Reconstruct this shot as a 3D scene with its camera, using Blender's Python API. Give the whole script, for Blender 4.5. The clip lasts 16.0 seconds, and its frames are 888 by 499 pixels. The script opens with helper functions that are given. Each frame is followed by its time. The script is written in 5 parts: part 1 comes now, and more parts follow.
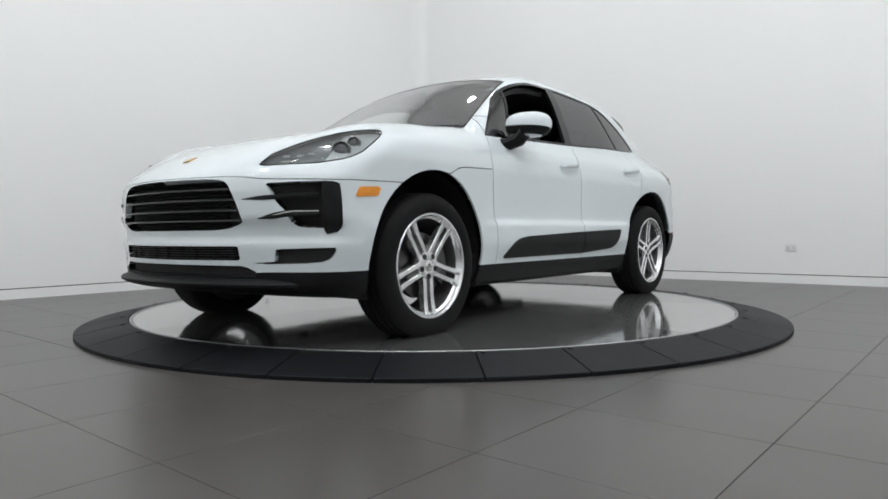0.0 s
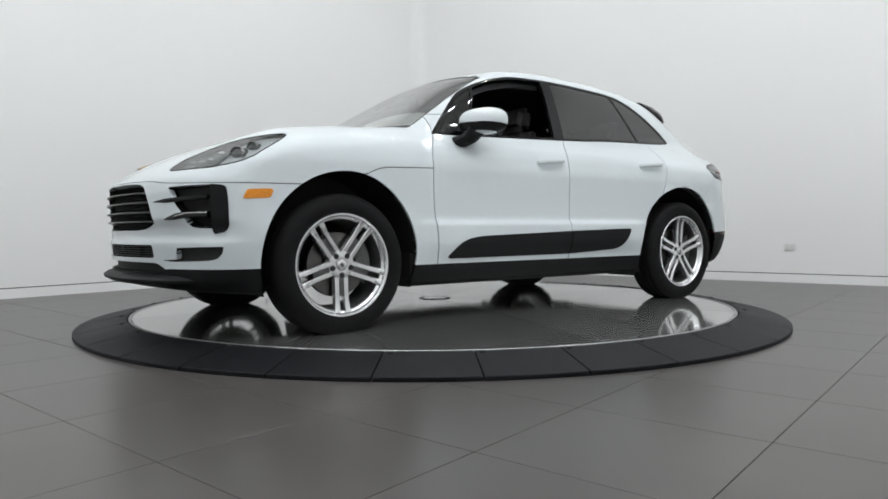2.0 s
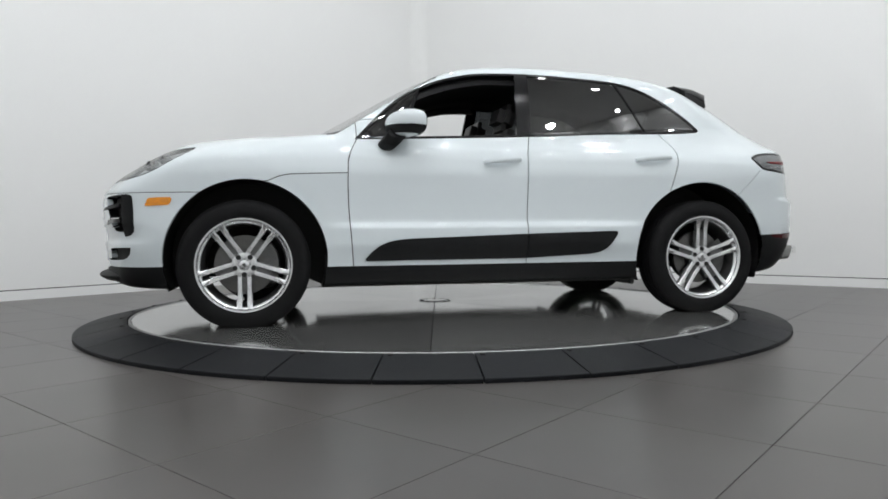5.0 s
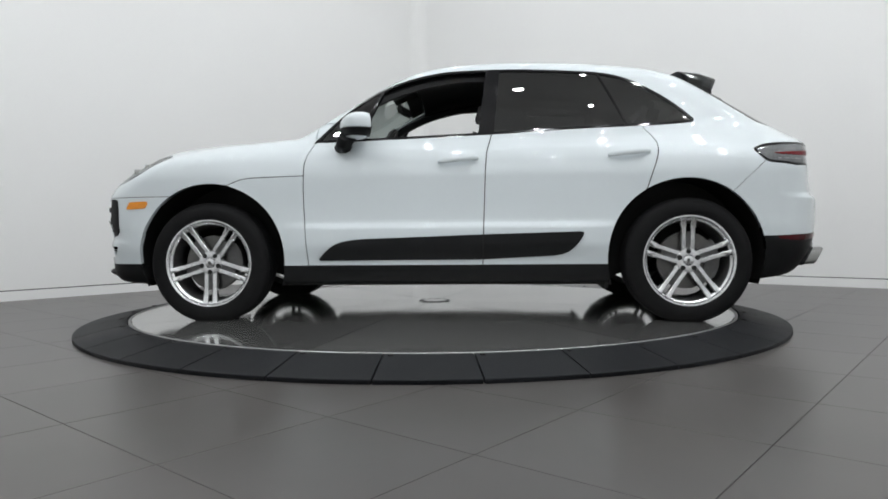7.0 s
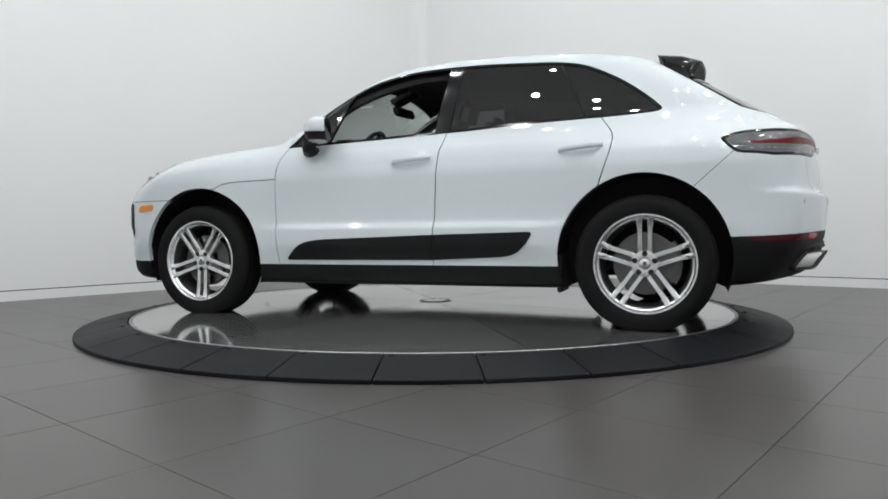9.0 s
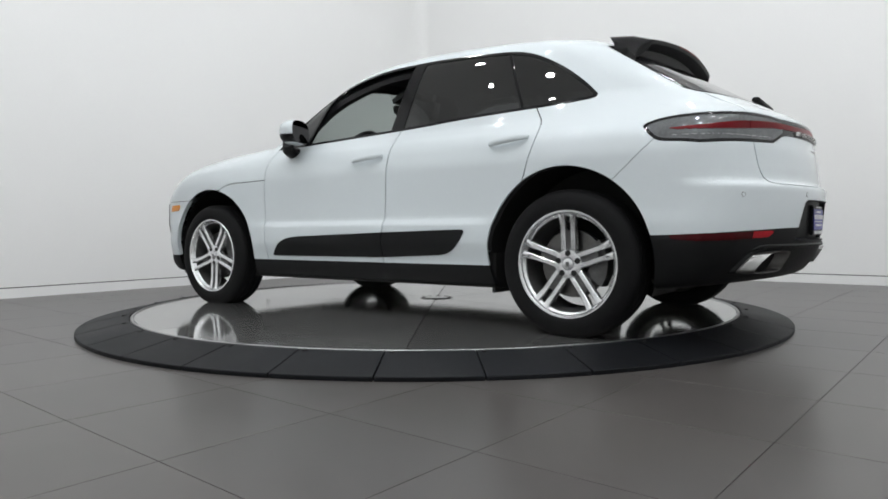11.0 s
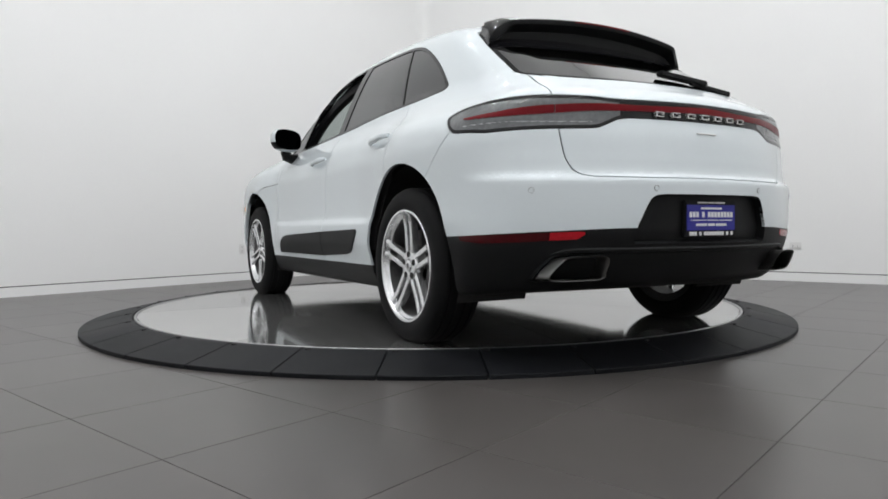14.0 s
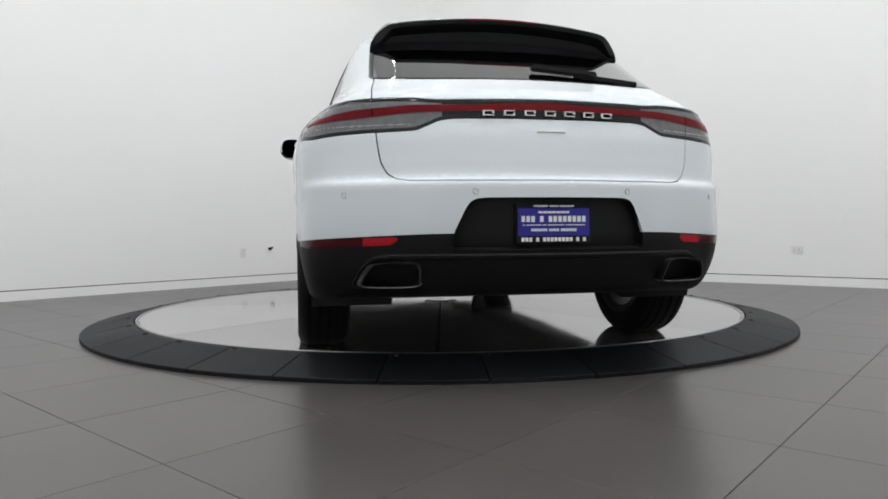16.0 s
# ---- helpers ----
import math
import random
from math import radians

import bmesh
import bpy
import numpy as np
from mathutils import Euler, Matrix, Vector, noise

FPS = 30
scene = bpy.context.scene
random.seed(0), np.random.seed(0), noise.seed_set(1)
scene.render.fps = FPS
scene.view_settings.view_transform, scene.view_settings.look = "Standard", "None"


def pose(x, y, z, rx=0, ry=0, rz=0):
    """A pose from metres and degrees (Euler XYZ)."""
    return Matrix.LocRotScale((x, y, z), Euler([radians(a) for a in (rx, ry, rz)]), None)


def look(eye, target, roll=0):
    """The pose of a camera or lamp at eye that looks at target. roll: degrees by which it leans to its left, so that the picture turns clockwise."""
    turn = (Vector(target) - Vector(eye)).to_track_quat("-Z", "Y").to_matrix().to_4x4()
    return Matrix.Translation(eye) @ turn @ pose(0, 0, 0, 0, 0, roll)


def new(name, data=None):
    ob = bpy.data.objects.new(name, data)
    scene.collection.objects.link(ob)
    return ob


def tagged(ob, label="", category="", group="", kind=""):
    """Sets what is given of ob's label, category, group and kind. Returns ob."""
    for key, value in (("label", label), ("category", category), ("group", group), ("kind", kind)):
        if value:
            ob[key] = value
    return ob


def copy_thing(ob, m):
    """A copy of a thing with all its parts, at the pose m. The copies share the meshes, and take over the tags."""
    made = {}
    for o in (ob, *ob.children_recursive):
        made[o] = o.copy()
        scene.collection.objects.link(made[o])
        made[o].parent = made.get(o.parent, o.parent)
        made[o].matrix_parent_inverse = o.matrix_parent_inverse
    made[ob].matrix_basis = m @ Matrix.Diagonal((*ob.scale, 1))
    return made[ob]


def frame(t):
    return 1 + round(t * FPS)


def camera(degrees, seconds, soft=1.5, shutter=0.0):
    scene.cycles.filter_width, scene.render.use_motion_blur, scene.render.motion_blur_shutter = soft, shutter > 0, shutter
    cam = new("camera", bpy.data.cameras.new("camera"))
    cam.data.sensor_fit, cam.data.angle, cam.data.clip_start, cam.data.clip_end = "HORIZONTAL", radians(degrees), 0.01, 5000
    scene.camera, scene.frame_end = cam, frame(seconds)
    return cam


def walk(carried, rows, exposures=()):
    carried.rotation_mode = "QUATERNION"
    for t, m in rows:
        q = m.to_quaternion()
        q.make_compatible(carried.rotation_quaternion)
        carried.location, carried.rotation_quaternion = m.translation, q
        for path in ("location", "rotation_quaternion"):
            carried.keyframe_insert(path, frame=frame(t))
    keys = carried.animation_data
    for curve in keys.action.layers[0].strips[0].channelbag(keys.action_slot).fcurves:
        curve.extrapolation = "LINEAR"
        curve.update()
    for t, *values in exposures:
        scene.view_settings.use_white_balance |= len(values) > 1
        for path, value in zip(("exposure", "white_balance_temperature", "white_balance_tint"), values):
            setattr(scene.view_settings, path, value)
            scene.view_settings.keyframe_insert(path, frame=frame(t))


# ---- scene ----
# The camera stands on a tripod in front of the turntable and drifts by fractions of a degree.
EYE = Vector((0.0, -5.015, 0.597))


def view(left, up):
    """Pose of the camera turned by small angles (milliradians) to its left and downwards."""
    yaw, pitch = 0.01416 - left / 1000, -0.02473 - up / 1000
    way = Vector((math.sin(yaw) * math.cos(pitch), math.cos(yaw) * math.cos(pitch), math.sin(pitch)))
    return look(EYE, EYE + way, -0.490)


cam = camera(65.86, 16.0, soft=1.7)
walk(cam, [(t, view(a, b)) for t, a, b in (
    (0.0, 1.2, 2.5), (1.0, 1.2, 2.5), (1.5, 0.8, 2.9), (2.0, 0.0, 3.7), (2.5, 0.0, 4.5), (3.0, 0.0, 4.5), (3.5, 0.0, 2.5),
    (4.0, 0.0, 1.2), (5.2, 0.0, 0.3), (6.5, 0.0, 0.0), (8.0, 0.0, 0.0), (9.0, 0.8, 0.0), (10.3, 1.9, 2.4), (11.5, 2.9, 4.9),
    (12.0, 3.7, 5.0), (12.5, 5.4, 6.2), (13.5, 5.8, 6.2), (14.0, 6.6, 5.8), (15.0, 7.4, 5.8), (15.5, 7.5, 3.7), (16.0, 8.3, 0.0))],
     exposures=[(0.0, -0.02, 6500, 10), (3.0, -0.02, 6500, 10), (7.0, -0.06, 6500, 10), (9.0, -0.04, 6500, 10), (12.5, 0.04, 6550, 11), (16.0, 0.05, 6600, 12)])
CEILING = 6.3
world = bpy.data.worlds.new("world")
scene.world = world
world.use_nodes = True
world.node_tree.nodes["Background"].inputs[0].default_value = (0.9, 0.95, 1.0, 1)
world.node_tree.nodes["Background"].inputs[1].default_value = 0.1
def material(name, colour, rough=0.5, metal=0.0, coat=0.0, spec=0.5, emit=None, strength=0.0, trans=0.0,
             var=0.0, scale=8.0, bump=0.0, bscale=60.0, rvar=0.0, each=0.0, alpha=1.0, ior=1.45, wide=False):
    """A node material: base colour varied at two scales, roughness variation and fine relief."""
    m = bpy.data.materials.new(name)
    m.use_nodes = True
    nt = m.node_tree
    b = nt.nodes["Principled BSDF"]
    b.inputs["Base Color"].default_value = (*colour, 1)
    b.inputs["Roughness"].default_value = rough
    b.inputs["Metallic"].default_value = metal
    b.inputs["Coat Weight"].default_value = coat
    b.inputs["Coat Roughness"].default_value = 0.03
    b.inputs["Specular IOR Level"].default_value = spec
    b.inputs["Transmission Weight"].default_value = trans
    b.inputs["Alpha"].default_value = alpha
    b.inputs["IOR"].default_value = ior
    if emit:
        b.inputs["Emission Color"].default_value = (*emit, 1)
        b.inputs["Emission Strength"].default_value = strength
    if var or bump or rvar:
        co = nt.nodes.new("ShaderNodeTexCoord")
        # wide: one pattern runs on over all the pieces
        spot = nt.nodes.new("ShaderNodeNewGeometry").outputs["Position"] if wide else co.outputs["Object"]
        big = nt.nodes.new("ShaderNodeTexNoise")
        big.inputs["Scale"].default_value = scale
        big.inputs["Detail"].default_value = 5
        fine = nt.nodes.new("ShaderNodeTexNoise")
        fine.inputs["Scale"].default_value = bscale
        fine.inputs["Detail"].default_value = 4
        for n in (big, fine):
            nt.links.new(spot, n.inputs["Vector"])
        mix = nt.nodes.new("ShaderNodeMath")
        mix.operation = "ADD"
        nt.links.new(big.outputs["Fac"], mix.inputs[0])
        nt.links.new(fine.outputs["Fac"], mix.inputs[1])
        if var:
            r = nt.nodes.new("ShaderNodeMapRange")
            r.inputs["From Min"].default_value, r.inputs["From Max"].default_value = 0.2, 1.8
            r.inputs["To Min"].default_value, r.inputs["To Max"].default_value = max(0.05, 1 - 2 * var), 1 + 2 * var
            nt.links.new(mix.outputs[0], r.inputs["Value"])
            h = nt.nodes.new("ShaderNodeVectorMath")
            h.operation = "SCALE"
            h.inputs[0].default_value = colour
            if each:
                # pieces of one kind differ a little in tone
                info = nt.nodes.new("ShaderNodeObjectInfo")
                one = nt.nodes.new("ShaderNodeMapRange")
                one.inputs["To Min"].default_value, one.inputs["To Max"].default_value = 1 - each, 1 + each
                both = nt.nodes.new("ShaderNodeMath")
                both.operation = "MULTIPLY"
                nt.links.new(info.outputs["Random"], one.inputs["Value"])
                nt.links.new(one.outputs[0], both.inputs[0])
                nt.links.new(r.outputs[0], both.inputs[1])
                r = both
            nt.links.new(r.outputs[0], h.inputs["Scale"])
            nt.links.new(h.outputs[0], b.inputs["Base Color"])
        if rvar:
            r = nt.nodes.new("ShaderNodeMapRange")
            r.inputs["From Min"].default_value, r.inputs["From Max"].default_value = 0.2, 1.8
            r.inputs["To Min"].default_value, r.inputs["To Max"].default_value = max(0.0, rough - 2 * rvar), rough + 2 * rvar
            nt.links.new(mix.outputs[0], r.inputs["Value"])
            nt.links.new(r.outputs[0], b.inputs["Roughness"])
        if bump:
            n = nt.nodes.new("ShaderNodeBump")
            n.inputs["Strength"].default_value = bump
            n.inputs["Distance"].default_value = 0.002
            nt.links.new(fine.outputs["Fac"], n.inputs["Height"])
            nt.links.new(n.outputs[0], b.inputs["Normal"])
    return m


WALL = material("wall_paint", (0.872, 0.875, 0.868), 0.6, var=0.015, scale=0.6, bump=0.05, bscale=90)
CEIL = material("ceiling_paint", (0.86, 0.86, 0.855), 0.8, var=0.02, scale=1)
TILE = material("floor_tile", (0.074, 0.068, 0.0645), 0.29, spec=0.42, var=0.10, scale=0.7, each=0.05, bscale=3.1, wide=True)
GROUT = material("grout", (0.030, 0.028, 0.027), 0.9, spec=0.1, var=0.2)
RUBBER = material("rubber_mat", (0.0075, 0.0082, 0.0098), 0.52, spec=0.16, var=0.45, scale=1.6, bump=0.25, bscale=200, rvar=0.10, each=0.16, wide=True)
STEEL = material("brushed_steel", (0.57, 0.57, 0.56), 0.09, metal=0.86, var=0.08, scale=3, rvar=0.04, bump=0.5, bscale=2.2, each=0.22)
STEEL_EDGE = material("steel_edge", (0.42, 0.42, 0.42), 0.38, metal=1.0)
# near-black: stands for the shade in gaps and holes, also dark bolts
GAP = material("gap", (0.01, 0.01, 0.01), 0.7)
PAINT = material("white_paint", (0.635, 0.69, 0.715), 0.45, coat=1.0, var=0.01, scale=2)
BLACK = material("black_plastic", (0.0085, 0.009, 0.0095), 0.50, spec=0.20, var=0.15, scale=20, bump=0.1, bscale=400)
GLOSS = material("gloss_black", (0.006, 0.006, 0.007), 0.10, spec=0.35, var=0.1)
TYRE = material("tyre_rubber", (0.0080, 0.0080, 0.0085), 0.70, spec=0.16, var=0.2, scale=14, bump=0.12, bscale=300)
ALLOY = material("silver_alloy", (0.74, 0.75, 0.76), 0.22, metal=0.9, coat=0.5, var=0.03)
DARKMETAL = material("dark_metal", (0.12, 0.12, 0.12), 0.5, metal=0.7, var=0.2, scale=20)
DISCMETAL = material("brake_disc", (0.13, 0.128, 0.125), 0.36, metal=1.0, var=0.1, scale=30)
UNDER = material("underbody", (0.012, 0.012, 0.012), 0.7, var=0.3, scale=6)
CHROME = material("chrome", (0.21, 0.21, 0.205), 0.34, metal=1.0, var=0.03)


def pane(name, tint, gloss=0.045, rise=4.0):
    """Thin glass: lets tinted light through and mirrors by the angle."""
    m = bpy.data.materials.new(name)
    m.use_nodes = True
    nt = m.node_tree
    nt.nodes.remove(nt.nodes["Principled BSDF"])
    through_ = nt.nodes.new("ShaderNodeBsdfTransparent")
    through_.inputs[0].default_value = (*tint, 1)
    g = nt.nodes.new("ShaderNodeBsdfGlossy")
    g.inputs["Roughness"].default_value = 0.015
    face = nt.nodes.new("ShaderNodeLayerWeight")
    power = nt.nodes.new("ShaderNodeMath")
    power.operation, power.inputs[1].default_value = "POWER", rise
    fr = nt.nodes.new("ShaderNodeMath")
    fr.operation, fr.inputs[1].default_value, fr.inputs[2].default_value = "MULTIPLY_ADD", 0.8, gloss
    nt.links.new(face.outputs["Facing"], power.inputs[0])
    nt.links.new(power.outputs[0], fr.inputs[0])
    mix = nt.nodes.new("ShaderNodeMixShader")
    nt.links.new(fr.outputs[0], mix.inputs[0])
    nt.links.new(through_.outputs[0], mix.inputs[1])
    nt.links.new(g.outputs[0], mix.inputs[2])
    nt.links.new(mix.outputs[0], nt.nodes["Material Output"].inputs[0])
    return m


TINT = pane("privacy_glass", (0.045, 0.048, 0.05), 0.095)
REAR = pane("rear_glass", (0.05, 0.053, 0.055), 0.35)
CLEAR = pane("clear_glass", (0.66, 0.73, 0.70), 0.24, 2.2)
LENS = pane("lamp_lens", (0.75, 0.78, 0.78), 0.11)
SMOKE = material("smoked_lamp", (0.12, 0.125, 0.13), 0.10, coat=0.3, var=0.25, scale=9)
REDLENS = material("red_lens", (0.135, 0.003, 0.007), 0.3, spec=0.15, coat=0.05, var=0.05, scale=8)
REDBRIGHT = material("red_reflector", (0.40, 0.010, 0.018), 0.2, spec=0.3, coat=0.2, var=0.15, scale=60)
AMBER = material("amber_lens", (0.78, 0.27, 0.01), 0.25, coat=0.6, var=0.12, scale=60)
LINING = material("cabin_lining", (0.04, 0.04, 0.042), 0.75, var=0.2, scale=10)
LEATHER = material("black_leather", (0.034, 0.033, 0.033), 0.45, var=0.2, scale=12, bump=0.2, bscale=250)
BEZEL = material("lamp_bezel", (0.15, 0.155, 0.16), 0.25, metal=0.4, var=0.1, scale=30)
SILVER = material("silver_letters", (0.78, 0.78, 0.77), 0.25, metal=0.8)
BLUE = material("plate_blue", (0.013, 0.012, 0.235), 0.35, var=0.08)
WHITE = material("plate_white", (0.75, 0.75, 0.75), 0.5)
# near-black metal: the mirror's dark reflection is put into the colour
DARK_REFLECTION = material("mirror_dark_reflection", (0.03, 0.03, 0.032), 0.03, metal=1.0)
SOCKET = material("socket_plastic", (0.78, 0.78, 0.77), 0.4)
GOLD = material("badge_gold", (0.55, 0.36, 0.14), 0.35, metal=0.6)
REFLECTOR = material("lamp_reflector", (0.55, 0.56, 0.57), 0.3, metal=0.2, var=0.1, scale=40)
REDDARK = material("dark_reflector", (0.055, 0.003, 0.005), 0.2, spec=0.25, coat=0.1, var=0.3, scale=24)
SLAT = material("grille_slat", (0.05, 0.052, 0.055), 0.3, var=0.1)
GUIDE = material("lamp_rib", (0.30, 0.31, 0.32), 0.2, coat=0.5, var=0.1)
# ---- helpers for meshes ----
def part(name, bm, mat, parent=None, label="", smooth=False):
    """Links a bmesh as one mesh object under a thing or a part."""
    me = bpy.data.meshes.new(name)
    bm.to_mesh(me)
    bm.free()
    for m in mat if isinstance(mat, (list, tuple)) else [mat]:
        me.materials.append(m)
    if smooth:
        me.polygons.foreach_set("use_smooth", [True] * len(me.polygons))
        me.set_sharp_from_angle(angle=radians(38))
    ob = new(name, me)
    ob.parent = parent
    if label:
        tagged(ob, label)
    return ob


def box(bm, x0, y0, z0, x1, y1, z1, bevel=0.0, m=None):
    r = bmesh.ops.create_cube(bm, size=1)
    vs = r["verts"]
    for v in vs:
        v.co = Vector(((x0 + x1) / 2 + v.co.x * (x1 - x0), (y0 + y1) / 2 + v.co.y * (y1 - y0), (z0 + z1) / 2 + v.co.z * (z1 - z0)))
    if bevel:
        es = list({e for v in vs for e in v.link_edges})
        vs = list({v for f in bmesh.ops.bevel(bm, geom=es, offset=bevel, segments=2, affect="EDGES", clamp_overlap=True)["faces"] for v in f.verts} | {v for v in vs if v.is_valid})
    if m is not None:
        for v in vs:
            v.co = m @ v.co
    return vs


def lathe(bm, profile, n=48, axis="z", a0=0.0, a1=360.0, m=None):
    """Turns (radius, height) pairs round an axis."""
    full = abs(a1 - a0 - 360) < 1e-6
    cols = []
    for i in range(n if full else n + 1):
        a = radians(a0 + (a1 - a0) * i / n)
        col = []
        for r, h in profile:
            c = Vector((r * math.cos(a), r * math.sin(a), h))
            if axis == "y":
                c = Vector((c.x, h, c.y))
            if m is not None:
                c = m @ c
            col.append(bm.verts.new(c))
        cols.append(col)
    for i in range(n):
        a, b = cols[i], cols[(i + 1) % len(cols)]
        for j in range(len(profile) - 1):
            try:
                bm.faces.new((a[j], b[j], b[j + 1], a[j + 1]))
            except ValueError:
                pass
    return cols


def prism(bm, outline, h0, h1, place=lambda u, v, h: Vector((u, v, h)), bevel=0.0):
    """A plate with the outline (u, v) from h0 to h1, its front edge bevelled."""
    lo = [bm.verts.new(place(u, v, h0)) for u, v in outline]
    hi = [bm.verts.new(place(u, v, h1)) for u, v in outline]
    n = len(outline)
    fs = [bm.faces.new(hi), bm.faces.new(lo[::-1])]
    es = [bm.edges.get((hi[i], hi[(i + 1) % n])) for i in range(n)]
    fs += [bm.faces.new((lo[i], lo[(i + 1) % n], hi[(i + 1) % n], hi[i])) for i in range(n)]
    bmesh.ops.recalc_face_normals(bm, faces=fs)
    if bevel:
        bmesh.ops.bevel(bm, geom=es, offset=bevel, segments=2, affect="EDGES", clamp_overlap=True)


# ---- the room: its walls run along U and V ----
U, V = Vector((math.cos(radians(50)), math.sin(radians(50)), 0)), Vector((math.cos(radians(-40)), math.sin(radians(-40)), 0))
U0, U1, V0, V1 = -6.6, 4.22, -3.84, 6.0


def uv(u, v, z=0.0):
    return U * u + V * v + Vector((0, 0, z))


def wall(name, pts, z0, z1, thick, mat, label, parent=None):
    """A wall along pts (u, v), thick to the left of its run."""
    bm = bmesh.new()
    ins, outs = [], []
    n = len(pts)
    for i, p in enumerate(pts):
        a, b = Vector(pts[max(i - 1, 0)]), Vector(pts[min(i + 1, n - 1)])
        d = (b - a).normalized()
        o = Vector((-d.y, d.x)) * thick
        ins.append(p)
        outs.append((p[0] + o.x, p[1] + o.y))
    q = [[bm.verts.new(uv(*p, z)) for p in row] for row, z in ((ins, z0), (ins, z1), (outs, z1), (outs, z0))]
    for i in range(n - 1):
        for a in range(4):
            b = (a + 1) % 4
            bm.faces.new((q[a][i], q[a][i + 1], q[b][i + 1], q[b][i]))
    for i in (0, n - 1):
        bm.faces.new([q[a][i] for a in range(4)])
    bmesh.ops.recalc_face_normals(bm, faces=bm.faces)
    return tagged(part(name, bm, mat, parent, label, smooth=True), label, "wall" if not parent else "", kind="structure")


COVE = 0.22
arc = [(U1 - COVE + COVE * math.sin(radians(a)), V0 + COVE - COVE * math.cos(radians(a))) for a in range(0, 91, 9)]
plans = [("wall_1", [(U0, V0)] + arc[:6]), ("wall_2", arc[5:] + [(U1, V1)]), ("wall_3", [(U1, V1), (U0, V1)]), ("wall_4", [(U0, V1), (U0, V0)])]
for name, pts in plans:
    # the run goes round with the room on its left, so the thickness lies to the right
    wall(name, pts[::-1], 0.100, CEILING, 0.15, WALL, "smooth white painted showroom wall with a rounded inner corner" if name < "wall_3" else "smooth white painted showroom wall")
    wall("baseboard", pts[::-1], -0.01, 0.091, 0.14, WALL, "white flush baseboard below a shadow gap")
    wall("trim", pts[::-1], 0.0905, 0.1005, 0.12, GAP, "recessed near-black strip as the shade in the gap above the baseboard")
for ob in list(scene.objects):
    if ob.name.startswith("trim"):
        # the near-black strip, shade put into colour, lies a centimetre behind the wall's face
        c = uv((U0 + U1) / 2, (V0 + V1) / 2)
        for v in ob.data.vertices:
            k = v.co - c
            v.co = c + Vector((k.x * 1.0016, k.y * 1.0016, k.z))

bm = bmesh.new()
prism(bm, [(U0 - .2, V0 - .2), (U1 + .2, V0 - .2), (U1 + .2, V1 + .2), (U0 - .2, V1 + .2)], CEILING, CEILING + 0.15, lambda u, v, h: uv(u, v, h))
tagged(part("ceiling", bm, CEIL), "flat white ceiling with round recessed lamps", "ceiling", kind="structure")

bm = bmesh.new()
prism(bm, [(U0 - .2, V0 - .2), (U1 + .2, V0 - .2), (U1 + .2, V1 + .2), (U0 - .2, V1 + .2)], -0.25, -0.0025, lambda u, v, h: uv(u, v, h))
floor = tagged(part("floor", bm, GROUT), "grey square porcelain tile floor with thin dark joints", "floor", kind="structure")

# recessed ceiling lamps in a regular grid
LAMPS = [(-5.3 + 1.55 * i, -2.1 + 1.55 * j) for i in range(6) for j in range(6) if not (i in (3, 4) and j in (1, 2))]
LAMP_POWER = 15.2
GLOW = material("lamp_glow", (0.9, 0.9, 0.9), 0.5, emit=(0.97, 0.99, 1.0), strength=18.0)


def ceiling_lamp():
    bm = bmesh.new()
    lathe(bm, [(0.100, 0), (0.100, -0.008), (0.084, -0.010), (0.077, 0.0), (0.077, 0.0)], 32)
    ob = tagged(part("ceiling_lamp", bm, CEIL, None, smooth=True), "round white recessed ceiling lamp, switched on", "ceiling lamp", "ceiling lamps")
    bm = bmesh.new()
    bmesh.ops.create_circle(bm, cap_ends=True, radius=0.075, segments=32, matrix=Matrix.Translation((0, 0, -0.003)))
    part("diffuser", bm, GLOW, ob, "glowing white diffuser")
    return ob


first = ceiling_lamp()
for i, (u, v) in enumerate(LAMPS):
    at = uv(u, v, CEILING - 0.001)
    if i:
        copy_thing(first, Matrix.Translation(at))
    else:
        first.matrix_basis = Matrix.Translation(at)
    la = bpy.data.lights.new("lamp", "AREA")
    la.shape, la.size, la.energy, la.color = "DISK", 0.145, LAMP_POWER, (0.955, 0.98, 1.0)
    la.spread = radians(178)
    new("lamp", la).matrix_world = Matrix.Translation(at + Vector((0, 0, -0.02)))


# ---- the turntable ----
RING_IN, RING_OUT, SEGMENTS = 2.050, 2.341, 33
ring = tagged(new("turntable_ring"), "black rubber ramp ring of wedge tiles on the tiled floor", "turntable ring")


